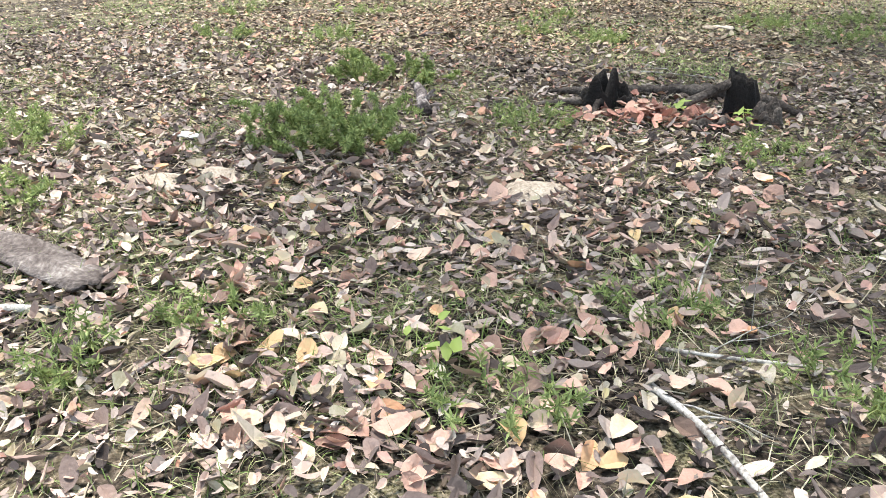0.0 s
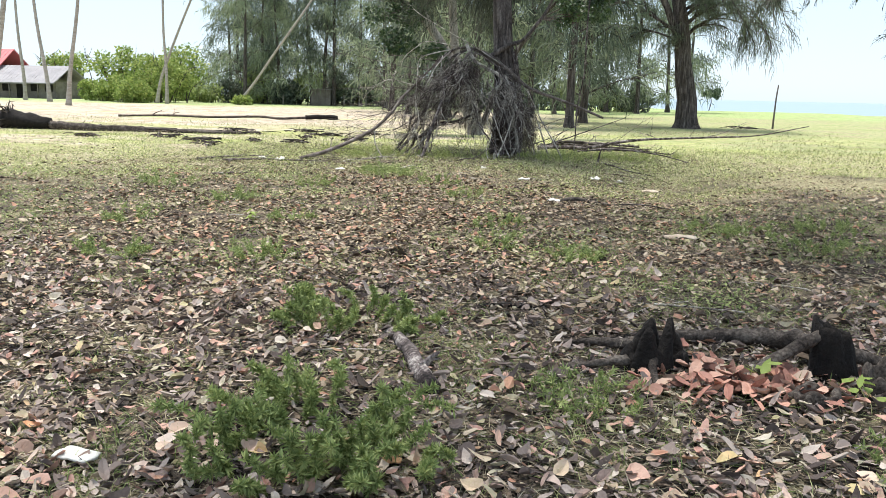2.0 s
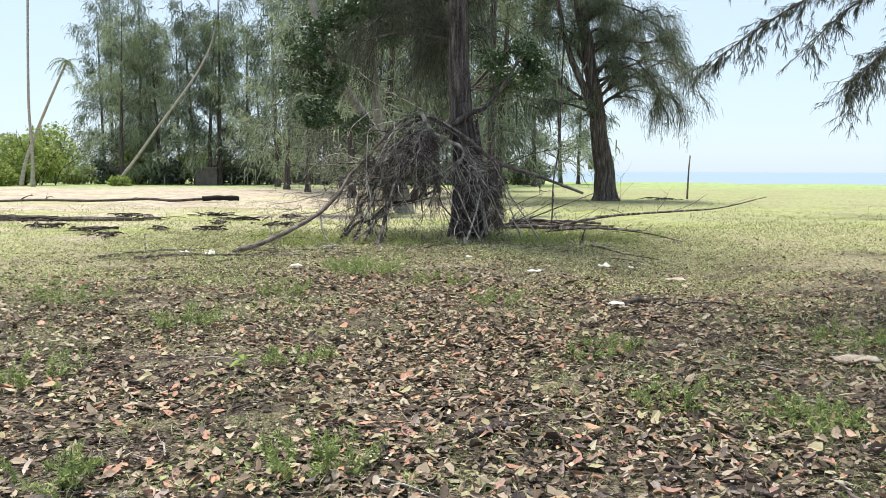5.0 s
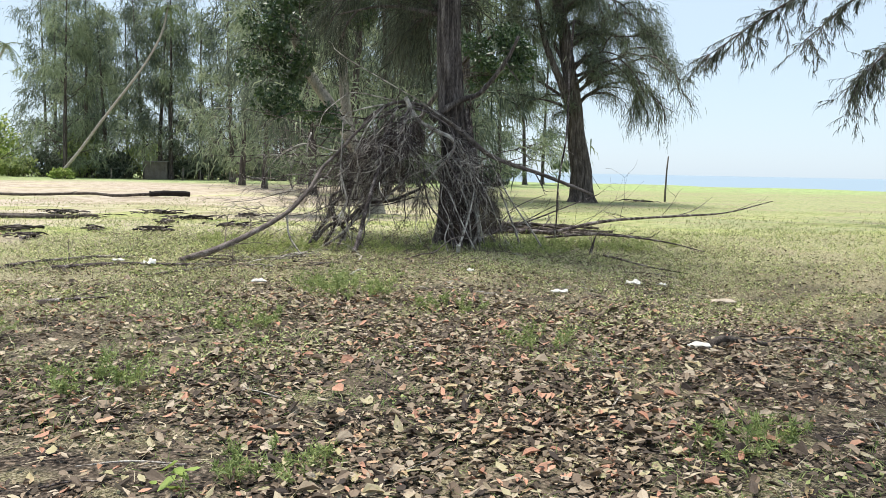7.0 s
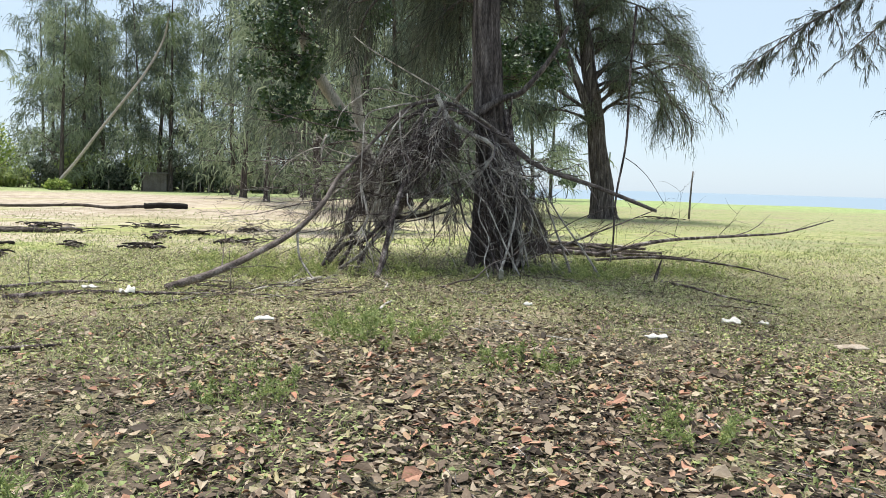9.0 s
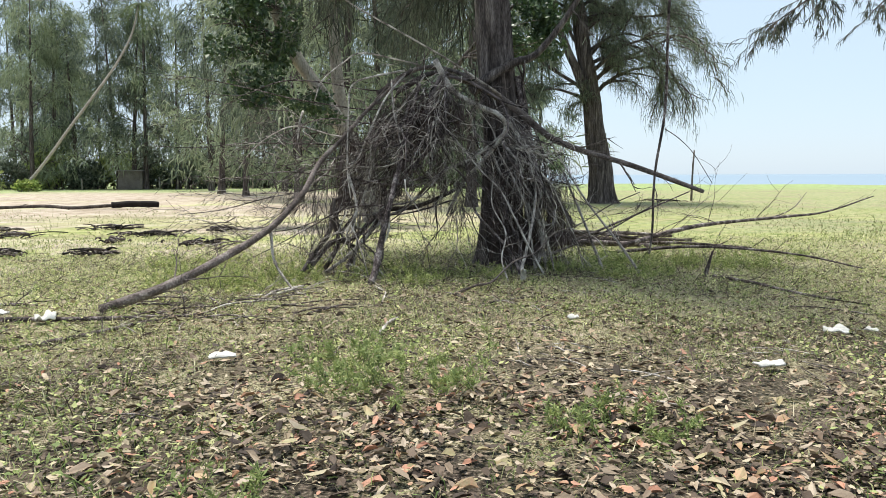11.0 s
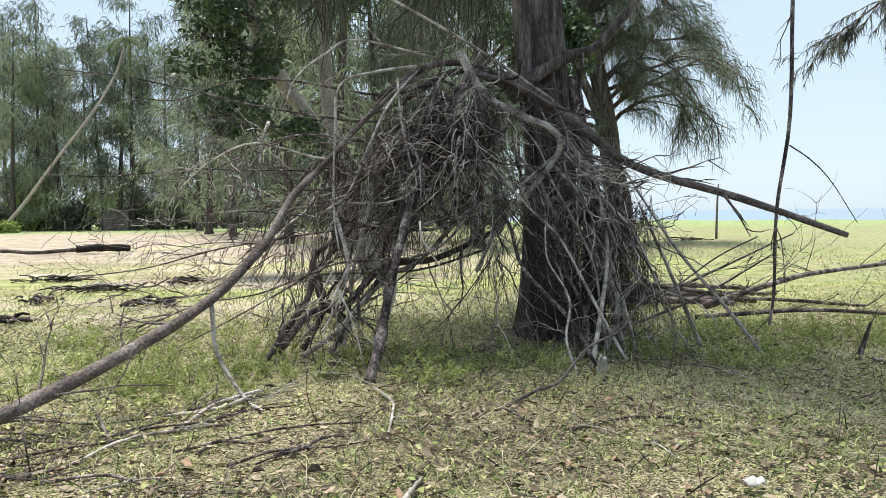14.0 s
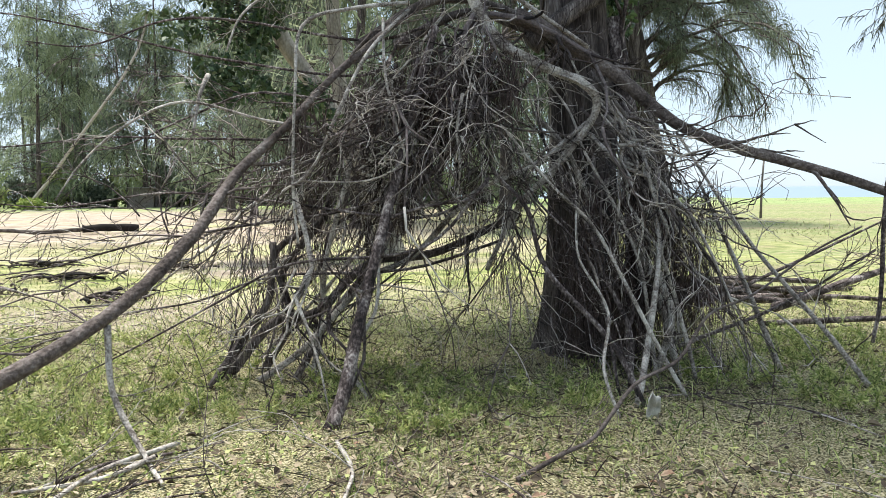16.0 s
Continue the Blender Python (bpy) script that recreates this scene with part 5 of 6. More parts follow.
fallen([(2.52, 12.62, 0.04), (2.72, 12.8, 0.09), (3.0, 13.0, 0.06), (3.35, 13.15, 0.03)], 0.045, 0.02, ROTTEN, "short dark rotten branch on weeds", twigs=1, group=G2)
fallen([(3.35, 13.2, 0.02), (3.9, 13.6, 0.08), (4.7, 13.7, 0.03)], 0.012, 0.006, DEAD, "thin dark branch on weeds", twigs=3, group=G2)
fallen([(0.22, 7.7, 0.01), (0.43, 7.8, 0.04), (0.66, 7.92, 0.02)], 0.035, 0.02, DEAD, "short brown stick on litter", group=G2)
fallen([(-4.4, 14.7, 0.02), (-4.0, 14.75, 0.05), (-3.7, 14.95, 0.04)], 0.03, 0.015, DEAD, "grey broken stick on litter", twigs=1, group=G2)
fallen([(3.6, 18.8, 0.02), (4.1, 18.85, 0.03), (4.6, 18.6, 0.02)], 0.01, 0.006, DEAD, "thin dry twig on litter", twigs=1, group=G2)
rg = random.Random(71)
for k in range(16):
    x, y, a, ln = rg.uniform(-3.6, -1.3), rg.uniform(17.9, 20.2), rg.gauss(0.3, 0.6), rg.uniform(0.25, 0.7)
    d = Vector((math.cos(a), math.sin(a), 0)) * ln
    s = Vector((-math.sin(a), math.cos(a), 0)) * rg.gauss(0, 0.08)
    z = height(x, y) - hollow(x, y)
    fallen([(x - d.x, y - d.y, z + 0.015), (x - d.x * 0.4 + s.x, y - d.y * 0.4 + s.y, z + 0.05), (x + d.x * 0.3 - s.x, y + d.y * 0.3 - s.y, z + 0.03), (x + d.x, y + d.y, z + 0.02)], rg.uniform(0.008, 0.016), 0.004, rg.choice((DEAD, BARK, DEAD, WEATHERED)), "dark broken stick in the weeds beside the pile", "stick", 2, "sticks beside the pile", 0.3, k, 6, "stick")
rg = random.Random(606)
for k in range(120):
    x, y = rg.uniform(-3.5, 4.5), rg.uniform(0.0, 21.0) if k % 3 else rg.uniform(15.5, 21)
    a, ln = rg.uniform(0, 3.14), rg.uniform(0.12, 0.4)
    d = Vector((math.cos(a), math.sin(a), 0)) * ln
    z = height(x, y) - hollow(x, y)
    fallen([(x - d.x, y - d.y, z + 0.015), (x, y, z + rg.uniform(0.02, 0.05)), (x + d.x, y + d.y, z + 0.015)], rg.uniform(0.004, 0.009), 0.003, rg.choice((DEAD, DEAD_PALE)), "thin dry twig on litter", "twig", 1, "scattered twigs", 0.15, k, 5, "twig")


def burnt_stump():
    """What is left of a burnt-out stump: two black lumps, a half-buried root and a slanting rib."""
    rg = random.Random(15)
    ob = thing("burnt_stump", (3.45, 4.7, 0), "charred hollow stump remains with black lumps and roots", "stump")

    def shell(x, y, rx, ry, tall, jag, mat, label):
        """A broken hollow snag: ridged outer wall, ragged rim, dark hole inside."""
        g, sd, seg = Geo(), rg.uniform(0, 9), 34
        prof = [(1.25, -0.06), (1.08, 0.12), (1.0, 0.35), (0.96, 0.6), (0.9, 0.85), (0.82, 1.0), (0.66, 0.97), (0.55, 0.6), (0.4, 0.15)]
        for r, h in prof:
            for k in range(seg):
                w = 6.283 * k / seg
                c, q = math.cos(w), math.sin(w)
                top = tall * (1 - jag + jag * 1.5 * max(noise.noise(Vector((c * 1.3 + sd, q * 1.3, 0.4))) + 0.45, 0) + 0.3 * jag * noise.noise(Vector((c * 5, q * 5 + sd, 0))))
                d = r * (1 + 0.24 * noise.noise(Vector((c * 3.2 + sd, q * 3.2, h * 0.7))) + 0.12 * noise.noise(Vector((c * 9, q * 9 + sd, h * 2.5))))
                lean = 0.1 * h * tall
                g.v.append((x + c * rx * d - lean * (1 if x > 0 else -1), y + q * ry * d, h * top if h > 0 else h))
        g.f = [(i * seg + k, i * seg + (k + 1) % seg, (i + 1) * seg + (k + 1) % seg, (i + 1) * seg + k) for i in range(len(prof) - 1) for k in range(seg)]
        g.f.append(tuple((len(prof) - 1) * seg + k for k in range(seg)))
        part("snag", g, mat, ob, label)

    shell(-0.54, -0.06, 0.15, 0.12, 0.26, 0.65, BLACK_ROT, "charred hollow snag")
    shell(-0.36, 0.06, 0.1, 0.1, 0.15, 0.5, BLACK_ROT, "charred hollow snag")
    shell(0.64, 0.02, 0.125, 0.12, 0.34, 0.18, BLACK_ROT, "tall charred hollow snag")
    shell(0.82, -0.26, 0.11, 0.1, 0.15, 0.5, ROTTEN, "brown crumbling snag")
    shell(0.38, -0.5, 0.14, 0.1, 0.09, 0.4, ROTTEN, "brown crumbling snag")
    for a, b, c, r in (((-0.66, -0.12, 0.06), (-0.85, -0.2, 0.05), (-1.1, -0.18, 0.0), 0.035), ((-0.6, 0.08, 0.1), (-0.8, 0.2, 0.07), (-1.05, 0.34, 0.0), 0.04), ((0.74, 0.06, 0.12), (0.9, 0.1, 0.08), (1.1, 0.05, 0.0), 0.05), ((-0.5, -0.15, 0.08), (-0.52, -0.3, 0.05), (-0.5, -0.46, 0.0), 0.03)):
        part("root", limb_geo([a, b, c], r, r * 0.5, 10, 6, 0.28, rg), ROTTEN, ob, "half-buried dark root")
    part("root", limb_geo([(-0.6, 0.4, 0.0), (-0.2, 0.6, 0.01), (0.2, 0.64, 0.03), (0.5, 0.48, 0.07), (0.68, 0.1, 0.16)], 0.045, 0.07, 14, 8, 0.3, rg), ROTTEN, ob, "half-buried dark root")
    part("rib", limb_geo([(0.02, -0.25, 0.02), (0.25, -0.1, 0.12), (0.55, 0.0, 0.27)], 0.03, 0.04, 8, 4, 0.15, rg), ROTTEN, ob, "slanting brown rib")


burnt_stump()


# ---------------------------------------------------------------- pale scraps and sand
def crumpled(x, y, wd, dp, tall, seed, label, mat=None, turn=0.0, name="plastic_scrap", category="litter", upright=False):
    """A thin bent, dented sheet with a rim."""
    rg = random.Random(seed)
    g = Geo()
    nx, ny = 9, 6
    for lay in (0, 1):
        for j in range(ny):
            for i in range(nx):
                u, v = i / (nx - 1) - 0.5, j / (ny - 1) - 0.5
                k = 1 - 0.35 * abs(v) ** 2 - 0.25 * abs(u) * rg.random()
                z = tall * (0.35 + 0.9 * noise.noise(Vector((u * 3 + seed, v * 3, lay * 0.12)))) * (1 - 1.6 * (u * u + v * v))
                g.v.append((u * wd * k, v * dp * k, max(z, 0.004) + lay * 0.012))
    m = nx * ny
    for j in range(ny - 1):
        for i in range(nx - 1):
            q = j * nx + i
            g.f.append((q, q + nx, q + nx + 1, q + 1))
            g.f.append((m + q, m + q + 1, m + q + nx + 1, m + q + nx))
    rim = [i for i in range(nx)] + [j * nx + nx - 1 for j in range(1, ny)] + [(ny - 1) * nx + i for i in range(nx - 2, -1, -1)] + [j * nx for j in range(ny - 2, 0, -1)]
    g.f += [(a, b, m + b, m + a) for a, b in zip(rim, rim[1:] + rim[:1])]
    ob = solid(name, g, mat or WHITE, (x, y, height(x, y) + (wd * 0.42 if upright else 0.04)), label, category)
    ob.rotation_euler = (0, math.radians(62) if upright else 0, turn)
    return ob


crumpled(0.72, 0.66, 1.1, 0.26, 0.08, 21, "flat weathered grey driftwood slab on litter", WEATHERED, -0.32, "driftwood_slab", "driftwood")
FOAM = "weathered white foam scrap lying on leaf litter"
crumpled(0.15, 2.78, 0.22, 0.12, 0.025, 1, FOAM, turn=-0.2)
crumpled(-4.12, 18.05, 0.2, 0.16, 0.13, 2, "crumpled white plastic bag beside fallen branches", turn=0.3)
crumpled(-2.2, 16.4, 0.22, 0.13, 0.05, 3, "crumpled white plastic bag on litter", turn=0.2)
crumpled(1.82, 15.75, 0.24, 0.12, 0.05, 4, FOAM, turn=0.1)
crumpled(3.36, 17.36, 0.24, 0.15, 0.09, 5, FOAM, turn=-0.7)
crumpled(2.4, 12.55, 0.22, 0.12, 0.05, 6, FOAM, turn=0.1)
crumpled(0.92, 20.25, 0.19, 0.085, 0.12, 7, "white plastic scrap standing upright in the weeds", turn=1.4, upright=True)
crumpled(4.0, 10.0, 0.44, 0.24, 0.06, 8, "flat pale tan bark slab on litter", SAND, 0.05, "bark_slab", "bark")
crumpled(4.46, 16.62, 0.4, 0.2, 0.06, 9, "flat pale tan bark slab on litter", SAND, 0.05, "bark_slab", "bark")
crumpled(0.84, 17.55, 0.12, 0.08, 0.05, 10, "small pale foam scrap on weeds", turn=0.1)
crumpled(-4.7, 18.4, 0.2, 0.12, 0.05, 11, FOAM, turn=0.1)
crumpled(3.94, 17.67, 0.14, 0.07, 0.05, 12, FOAM, turn=-0.9)
for k, (x, y, wd, dp) in enumerate([(0.58, 1.84, 0.25, 0.13), (0.84, 2.05, 0.19, 0.11), (2.82, 2.36, 0.24, 0.15)]):
    g = Geo()
    rings, seg = 7, 22
    g.v.append((0, 0, 0.075))
    for i in range(1, rings):
        for j in range(seg):
            a, u = 6.283 * j / seg, i / (rings - 1)
            wob = 1 + 0.7 * noise.noise(Vector((math.cos(a) * 1.5, math.sin(a) * 1.5, k * 3.3)))
            g.v.append((math.cos(a) * wd * u * wob, math.sin(a) * dp * u * wob, 0.075 * (1 - u * u) - 0.012 * (u > 0.9) + 0.006 * noise.noise(Vector((i * 1.1, j * 1.3, k)))))
    g.f += [(0, 1 + j, 1 + (j + 1) % seg) for j in range(seg)]
    g.f += [(1 + (i - 1) * seg + j, 1 + i * seg + j, 1 + i * seg + (j + 1) % seg, 1 + (i - 1) * seg + (j + 1) % seg) for i in range(1, rings - 1) for j in range(seg)]
    solid("sand_mound", g, SAND, (x, y, height(x, y) + 0.004), "low mound of pale sand in leaf litter", "sand", "sand mounds")


# ---------------------------------------------------------------- weeds, grass, leaf litter
def weed(x, y, wide, tall, seed, count, label, leaf=0.04, mat=WEED):
    wide, tall, count = wide * 1.15, tall * 1.7, int(count * 2.1)
    rg, nr = random.Random(seed), np.random.default_rng(seed)
    ob = thing("weed_bush", (x, y, height(x, y)), label, "weed", "weed bushes")
    g = Geo()
    lines = []
    for _ in range(int(8 + wide * 30)):
        a, d = rg.uniform(0, 6.28), wide * math.sqrt(rg.random()) * 0.75
        spray(g, (math.cos(a) * d, math.sin(a) * d * 0.7, 0), (math.cos(a) * 0.7 + rg.gauss(0, 0.2), math.sin(a) * 0.7 + rg.gauss(0, 0.2), 1.0), tall * rg.uniform(0.7, 1.4) * (1.1 - 0.4 * d / wide), 0.004, 1, rg, 0.05, 0.16, 2, 0.005, lines)
    tagged(part("stem", g, mat, ob), kind="stuff")
    seg = [(a, b) for q in lines for a, b in zip(q[1:], q[2:])]
    pick, f = nr.integers(0, len(seg), count), nr.random((count, 1))
    a3, b3 = np.array([tuple(seg[i][0]) for i in pick]), np.array([tuple(seg[i][1]) for i in pick])
    c = a3 * (1 - f) + b3 * f
    way = unit(nr.normal(0, 1, (count, 3)) + np.array([0, 0, 0.4]))
    side = unit(np.cross(way, nr.normal(size=(count, 3))))
    s = leaf * nr.uniform(0.6, 1.4, (count, 1))
    v = np.stack([c, c + way * s * 0.45 + side * s * 0.11, c + way * s, c + way * s * 0.45 - side * s * 0.11], 1)
    part_ob = new("leaves", scatter_mesh("leaves", v, CARD, count, mat))
    part_ob.parent = ob
    tagged(part_ob, kind="stuff")


W1 = "feathery green weed growing through leaf litter"
for k, (x, y, wd, tl, n) in enumerate([(1.18, 3.1, 0.8, 0.18, 9000), (0.86, 5.15, 0.6, 0.14, 4800), (-2.1, 7.0, 0.3, 0.16, 1300), (-0.6, 7.15, 0.24, 0.16, 1300), (-2.6, 11.3, 0.36, 0.14, 1100),
                                       (-0.9, 15.3, 0.5, 0.22, 2600), (1.6, 10.0, 0.3, 0.12, 900), (-0.95, 2.3, 0.42, 0.2, 2200), (-0.1, 1.3, 0.3, 0.12, 1100), (4.9, 11.1, 0.7, 0.14, 2200),
                                       (6.1, 11.0, 0.6, 0.14, 1600), (5.6, 9.6, 0.5, 0.14, 1300), (3.62, 0.98, 0.13, 0.16, 420), (1.85, 0.42, 0.2, 0.1, 600), (2.6, 7.9, 0.22, 0.1, 600), (0.25, 14.4, 0.34, 0.14, 1100),
                                       (-4.4, 12.8, 0.42, 0.16, 1300), (-1.25, 16.3, 0.36, 0.14, 1100), (4.1, 3.4, 0.4, 0.1, 1000), (2.55, 3.9, 0.3, 0.12, 900), (-1.9, 13.4, 0.3, 0.14, 900), (1.7, 8.3, 0.2, 0.14, 700),
                                       (2.6, 8.0, 0.24, 0.12, 700), (-3.0, 9.0, 0.3, 0.14, 900), (3.1, 0.2, 0.22, 0.1, 600), (1.5, 0.0, 0.2, 0.1, 500), (4.4, 0.6, 0.3, 0.16, 900), (-1.1, 9.7, 0.26, 0.13, 800), (0.9, 12.6, 0.26, 0.16, 800)]):
    if k > 1:
        wd, tl, n = wd * 1.15, tl * 0.85, int(n * 0.6)
    weed(x, y, wd, tl, 300 + k, n, W1)
for k, (x, y, wd) in enumerate([(-1.7, 20.9, 0.6), (-0.7, 21.4, 0.6), (-2.6, 20.8, 0.7), (2.6, 22.4, 0.6), (3.4, 22.7, 0.7), (0.3, 20.8, 0.5), (4.3, 22.2, 0.6), (-3.3, 21.6, 0.7), (-2.3, 22.0, 0.7), (-3.9, 22.8, 0.6), (-2.9, 23.2, 0.7), (-0.4, 20.4, 0.4), (2.4, 20.6, 0.4), (1.9, 21.2, 0.5), (3.0, 21.8, 0.6), (3.9, 21.6, 0.6), (4.7, 21.5, 0.6), (2.9, 21.0, 0.45), (5.4, 22.4, 0.7), (-2.4, 20.1, 0.5), (-3.3, 20.4, 0.6)]):
    weed(x, y, wd, 0.11, 380 + k, 850, "low bright green weeds round the branch pile", mat=WEED_BRIGHT)
for k, (x, y) in enumerate([(3.55, 4.45), (4.1, 4.25), (2.78, 0.42), (-1.5, 9.3)]):
    rg, nr = random.Random(900 + k), np.random.default_rng(900 + k)
    ob = thing("seedling", (x, y, height(x, y)), "small bright green seedling with broad leaves", "seedling", "seedlings")
    g = Geo()
    for _ in range(3):
        g.tube([(rg.gauss(0, 0.02), 0, 0), (rg.gauss(0, 0.04), rg.gauss(0, 0.03), 0.08), (rg.gauss(0, 0.06), rg.gauss(0, 0.05), 0.15)], [0.004, 0.003, 0.002], 4)
    part("stem", g, WEED, ob)
    for _ in range(9):
        v = leaf_shapes(1, nr, np.array([rg.uniform(0.06, 0.11)]), np.array([0.5]), np.array([0.2]))[0] + np.array([rg.gauss(0, 0.06), rg.gauss(0, 0.05), rg.uniform(0.05, 0.17)])
        lg = Geo()
        lg.add([tuple(q) for q in v], LEAF)
        part("leaf", lg, HEDGE, ob)


nrng = np.random.default_rng(2024)


def heights(x, y):
    return np.array([height(a, b) for a, b in zip(x.tolist(), y.tolist())])


def field(n, y0, y1, power=1.0, margin=1.2):
    """Random ground places inside the wedge of land that the walk looks over."""
    y = y0 + (y1 - y0) * nrng.random(n) ** power
    y = y + nrng.normal(0, 1, n) * np.minimum(0.5 + 0.04 * (y1 - y0), 1.5)
    half = 0.55 * np.maximum(y + 2.5, 1.0) + margin
    x = (nrng.uniform(-1, 1, n) + nrng.normal(0, 0.22, n)) * half + nrng.normal(0, 0.6, n) + 1.8 * np.clip(1 - y / 10, -0.4, 1)
    return x, y


def greenness(x, y):
    return np.array([noise.noise(Vector((a * 0.55, b * 0.55, 1.7))) + 0.5 * noise.noise(Vector((a * 1.6, b * 1.6, 4.2))) for a, b in zip(x.tolist(), y.tolist())])


def blades(name, n, y0, y1, length, width, mat, label, keep, power=1.0, flat=False):
    x, y = field(n, y0, y1, power)
    k = keep(x, y)
    x, y = x[k], y[k]
    m = len(x)
    base = np.stack([x, y, heights(x, y) + (0.012 if flat else -0.004)], 1)
    way = nrng.normal(0, 0.5, (m, 3))
    way[:, 2] = nrng.uniform(0.02, 0.2, m) if flat else nrng.uniform(0.5, 1.2, m)
    v = strands(base, way, nrng.uniform(0.5, 1.4, m) * length, nrng.uniform(0.6, 1.4, m) * width, 0.1 if flat else 0.75, nrng)
    ob = new(name, scatter_mesh(name, v, STRAND, m, mat))
    return tagged(ob, label, "grass", kind="stuff")


blades("grass", 22000, -0.9, 5.0, 0.12, 0.0035, GRASS, "fine green grass among large leaves", lambda x, y: greenness(x * 1.4 + 7, y * 1.4) > nrng.uniform(-0.1, 0.3, len(x)))
blades("grass", 30000, -0.8, 13, 0.09, 0.0035, GRASS, "thin green and yellow grass lying among leaves", lambda x, y: greenness(x + 4, y - 3) > -0.15, 0.75, True)
blades("grass", 60000, -0.8, 15, 0.09, 0.006, GRASS, "sparse green grass between fallen leaves", lambda x, y: greenness(x, y) > 0.14 - 0.05 * np.clip(y - 4, 0, 10) - 0.04 * np.clip(x - 2, 0, 4), 0.9)
blades("grass", 80000, 13, 28, 0.1, 0.007, GRASS_FRESH, "low green weeds and grass round the branch pile", lambda x, y: greenness(x, y) + (y - 14) * 0.05 > nrng.uniform(-0.1, 0.35, len(x)))
blades("grass", 24000, 26, 46, 0.12, 0.016, LAWN, "bleached lawn grass", lambda x, y: greenness(x * 0.4, y * 0.4) > nrng.uniform(-0.5, 0.4, len(x)), 1.4)
blades("dry_straw", 14000, -0.8, 5, 0.14, 0.004, STRAW, "dry straw strewn over large leaves", lambda x, y: greenness(x + 5, y) > -0.3, 0.9, True)
blades("dry_straw", 26000, -0.8, 19, 0.12, 0.004, STRAW, "dry straw and needles strewn on the ground", lambda x, y: greenness(x + 9, y) > -0.2, 0.9, True)


def clover(n, y0, y1, mat):
    x, y = field(n, y0, y1)
    k = greenness(x, y) + np.minimum(y - 14, 3) * 0.06 > nrng.uniform(-0.1, 0.5, n)
    x, y = x[k], y[k]
    m = len(x)
    c = np.stack([x, y, heights(x, y) + nrng.uniform(0.005, 0.07, m)], 1)
    v = leaf_shapes(m, nrng, nrng.uniform(0.02, 0.05, m), nrng.uniform(0.5, 0.9, m), nrng.uniform(0, 0.3, m))[:, [0, 1, 7, 3]] + c[:, None]
    return tagged(new("low_weeds", scatter_mesh("low_weeds", v, CARD, m, mat)), "small-leaved low green weeds", "weed", kind="stuff")


clover(64000, 3, 15, WEED)
clover(70000, 14, 27, WEED_BRIGHT)


def litter(n, y0, y1, size, power, keep, label, near=False, wide=True, mat=None):
    x, y = field(n, y0, y1, power)
    if not wide:
        x = 0.4 + nrng.normal(0, 1, n) * (1.8 + 0.12 * y)
    k = keep(x, y)
    x, y = x[k], y[k]
    m = len(x)
    c = np.stack([x, y, heights(x, y) + nrng.uniform(0.006, 0.05, m)], 1)
    v = (round_leaf_shapes if near else plain_leaf_shapes)(m, nrng, np.clip(np.exp(nrng.normal(-0.1, 0.42, m)), 0.3, 2.0) * size, nrng.uniform(0.24, 0.56, m) if near else nrng.uniform(0.3, 0.64, m), nrng.uniform(-0.12, 0.6 if near else 0.3, m)) + c[:, None]
    v[:, :, 2] = np.maximum(v[:, :, 2], (c[:, 2] - 0.004)[:, None])
    return tagged(new("leaf_litter", scatter_mesh("leaf_litter", v, ROUND_LEAF if near else PLAIN_LEAF, m, mat or LITTER)), label, "leaf litter", kind="stuff")


litter(25000, -0.9, 7.0, 0.06, 0.7, lambda x, y: greenness(x, y) < nrng.uniform(0.1, 0.8, len(x)), "dense brown and pinkish fallen leaves", True, True, LITTER_NEAR)
litter(6800, -0.9, 2.8, 0.07, 1.0, lambda x, y: greenness(x * 1.3 + 2, y * 1.3) < nrng.uniform(-0.2, 0.6, len(x)), "large salmon and tan fallen leaves", True, True, LITTER_SALMON)
litter(36000, 6, 15.0, 0.064, 0.8, lambda x, y: greenness(x * 1.5, y * 1.5) < nrng.uniform(-0.35, 0.6, len(x)), "dense brown fallen leaves along the walk", False, False)
litter(22000, 8, 18.5, 0.044, 0.8, lambda x, y: greenness(x * 1.5, y * 1.5) < nrng.uniform(-0.35, 0.6, len(x)), "dense tan fallen leaves along the walk", False, False, LITTER_TAN)
litter(22000, 14, 20.5, 0.037, 1.0, lambda x, y: greenness(x + 3, y) - 0.06 * np.maximum(x - 1.5, 0) < nrng.uniform(-0.2, 0.6, len(x)), "tan fallen leaves thinning out among weeds", False, False, LITTER_TAN)
litter(17000, 3, 16, 0.062, 0.85, lambda x, y: greenness(x, y) + np.maximum(y - 11, 0) * 0.06 < nrng.uniform(0.0, 0.8, len(x)), "dense brown fallen leaves")
litter(9000, 14, 25, 0.046, 1.0, lambda x, y: greenness(x, y) + (y - 14) * 0.03 - 0.05 * np.maximum(x - 2, 0) < nrng.uniform(-0.1, 0.5, len(x)), "scattered tan fallen leaves in weeds", mat=LITTER_TAN)
litter(16000, -0.9, 15, 0.03, 0.8, lambda x, y: x < 99, "crumbled leaf fragments on the soil")

sx, sy = 3.4 + nrng.normal(0, 0.3, 150), 4.4 + nrng.normal(0, 0.2, 150)
sv = round_leaf_shapes(150, nrng, nrng.uniform(0.09, 0.16, 150), nrng.uniform(0.4, 0.6, 150), nrng.uniform(0.05, 0.4, 150)) + np.stack([sx, sy, heights(sx, sy) + nrng.uniform(0.02, 0.08, 150)], 1)[:, None]
tagged(new("stump_leaves", scatter_mesh("stump_leaves", sv, ROUND_LEAF, 150, LITTER_RED)), "large reddish leaves gathered in the burnt stump", "leaf litter", kind="stuff")


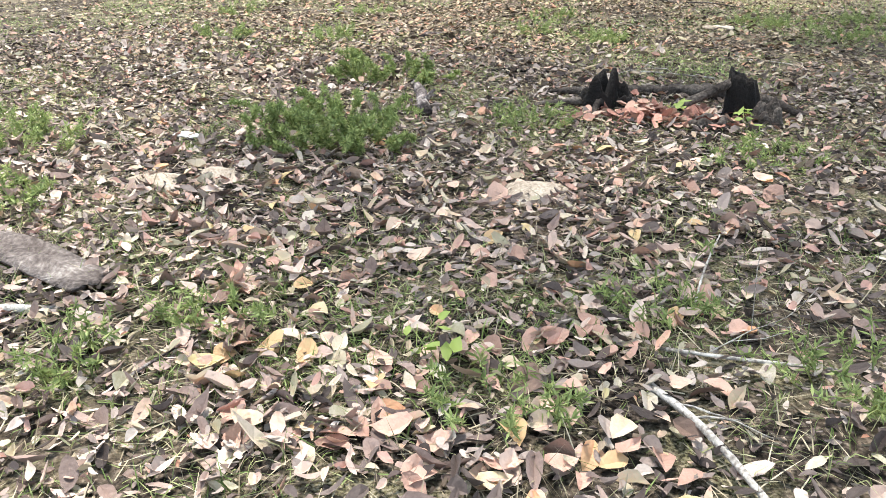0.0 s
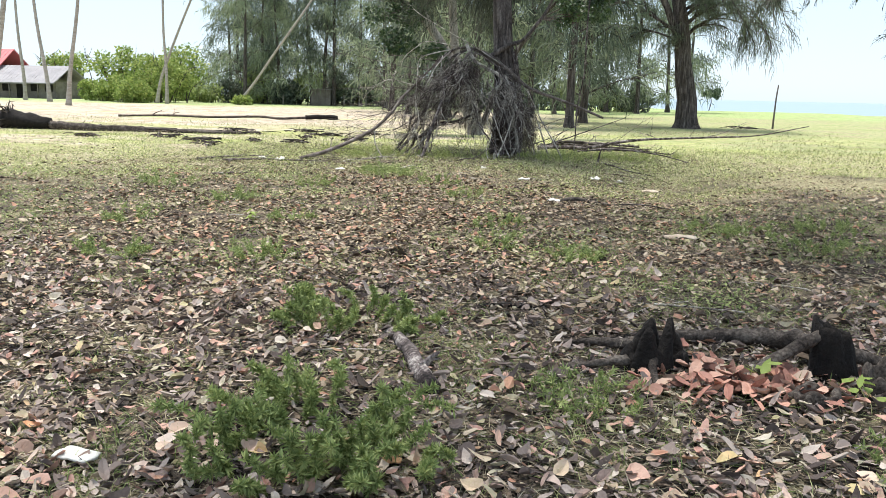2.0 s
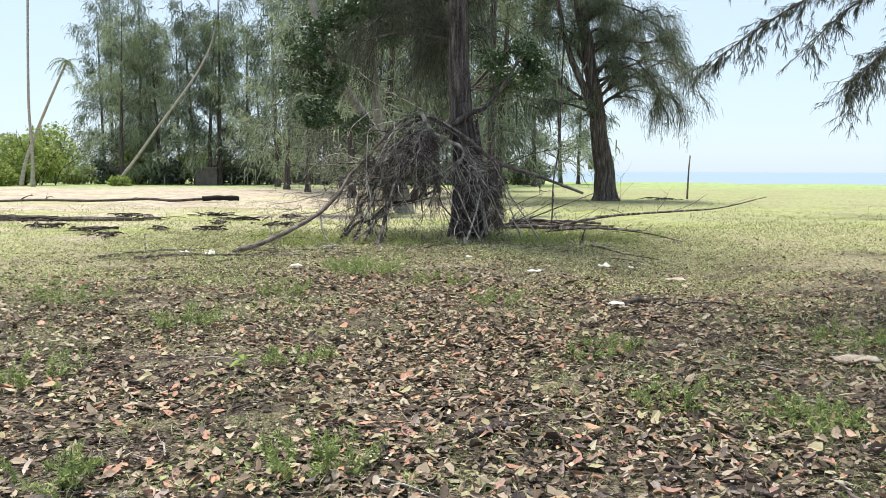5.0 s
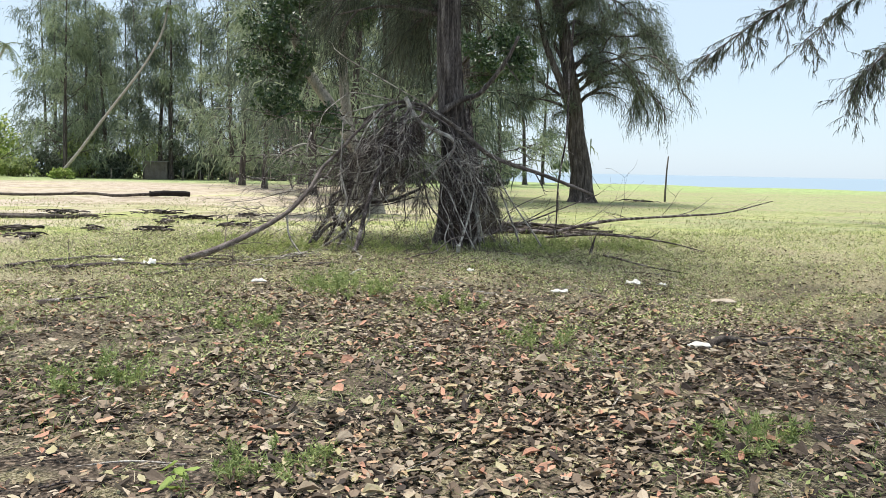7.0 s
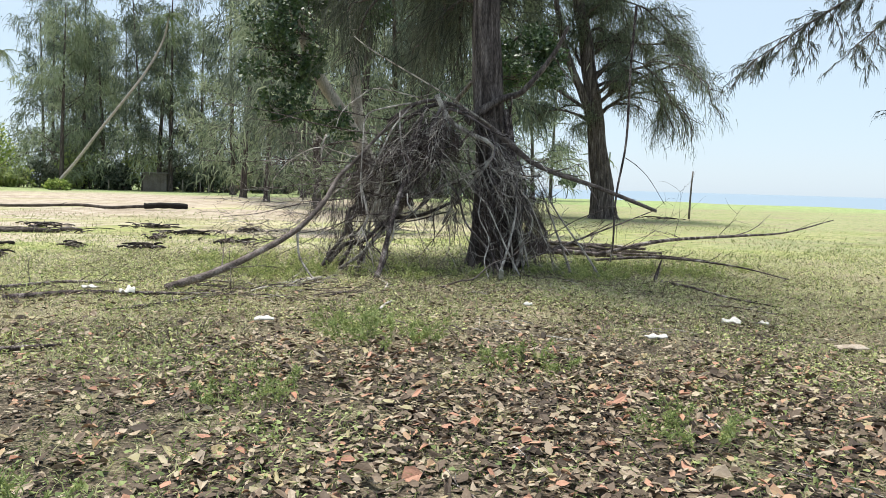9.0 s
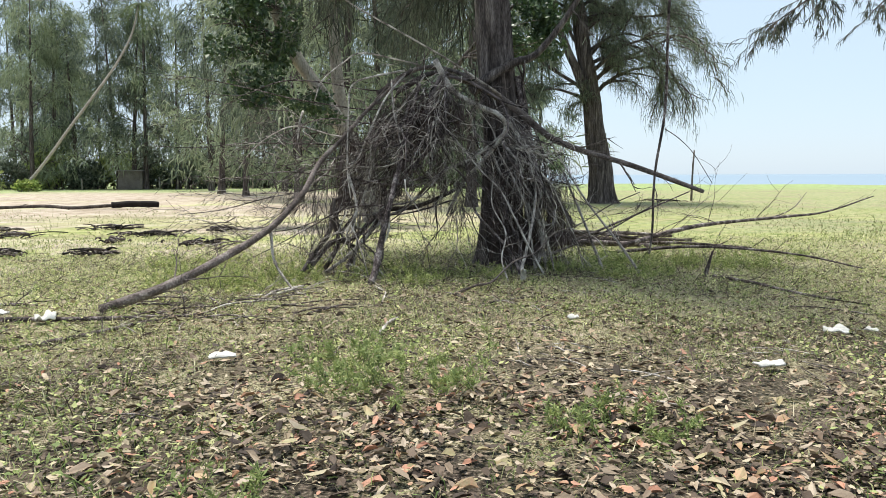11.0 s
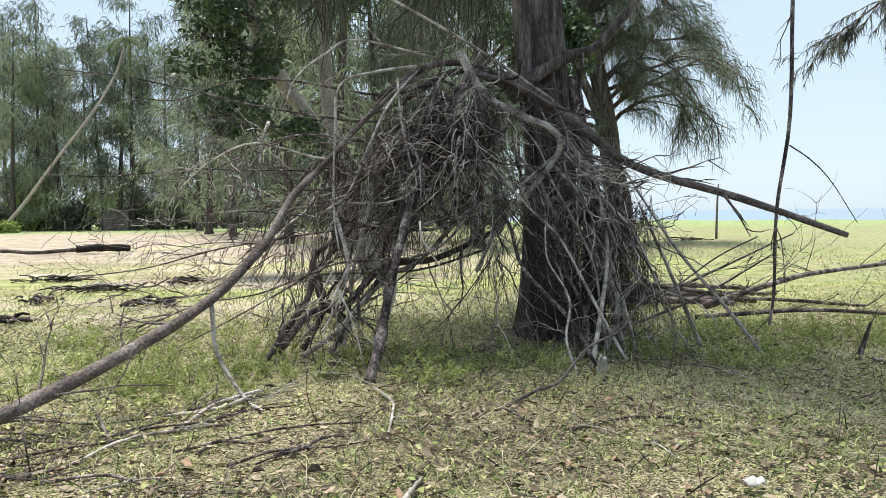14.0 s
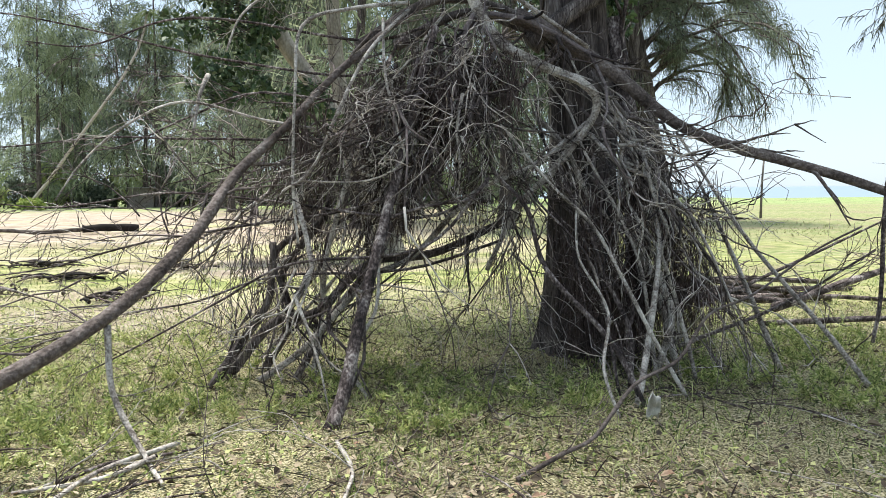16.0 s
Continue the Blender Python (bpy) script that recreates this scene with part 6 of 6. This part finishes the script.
def thicket(name, n, length, width, mat, label, flat, y0=15.0, y1=24.5, half=6.5):
    """Blades round the branch pile, thinning out towards the edges."""
    y = nrng.uniform(y0, y1, n) + nrng.normal(0, 0.8, n)
    x = nrng.uniform(-half, half, n) + nrng.normal(0, 1.2, n)
    k = greenness(x * 1.4, y * 1.4) + 0.09 * np.clip(y - 20, -5, 2) + 0.05 * np.clip(-x, -2, 3) > nrng.uniform(-0.5, 0.4, n)
    x, y = x[k], y[k]
    m = len(x)
    base = np.stack([x, y, heights(x, y) + (0.01 if flat else -0.004)], 1)
    way = nrng.normal(0, 0.55, (m, 3))
    way[:, 2] = nrng.uniform(0.02, 0.35, m) if flat else nrng.uniform(0.4, 1.2, m)
    v = strands(base, way, np.exp(nrng.normal(0, 0.35, m)) * length, nrng.uniform(0.6, 1.4, m) * width, 0.1 if flat else 0.8, nrng)
    return tagged(new(name, scatter_mesh(name, v, STRAND, m, mat)), label, "grass", kind="stuff")


thicket("grass", 105000, 0.075, 0.006, GRASS_FRESH, "dense yellow-green grass round the branch pile", False)
thicket("dry_straw", 40000, 0.11, 0.004, STRAW, "dry straw and dead needles round the branch pile", True)
thicket("dry_straw", 16000, 0.16, 0.006, DRY_NEEDLE, "dark dead needles and twig bits round the branch pile", True)

# the large leaves nearest the walk, each one its own
leaf_meshes = []
for k in range(10):
    v = round_leaf_shapes(1, nrng, np.array([0.125]), nrng.uniform(0.45, 0.72, 1), nrng.uniform(0.05, 0.4, 1))
    leaf_meshes.append(scatter_mesh("fallen_leaf", v, ROUND_LEAF, 1, LITTER_ONE))
for k in range(300):
    y = -0.3 + 3.6 * nrng.random() ** 1.1
    x = 2.9 - 0.33 * y + nrng.uniform(-1, 1) * (0.9 + 0.5 * y)
    ob = new("fallen_leaf", leaf_meshes[k % 10])
    ob.parent = ground
    ob.location = (x, y, height(x, y) + nrng.uniform(0.02, 0.04))
    ob.rotation_euler = (nrng.normal(0, 0.2), nrng.normal(0, 0.2), nrng.uniform(0, 6.28))
    s = nrng.uniform(0.6, 1.15)
    ob.scale = (s, s, s)
pale_leaf = new("fallen_leaf", scatter_mesh("fallen_leaf", round_leaf_shapes(1, nrng, np.array([0.17]), np.array([0.5]), np.array([0.12])), ROUND_LEAF, 1, LITTER_TAN))
pale_leaf.parent = ground
pale_leaf.location = (2.67, 6.16, height(2.67, 6.16) + 0.045)
pale_leaf.scale = (1, 1, 0.25)
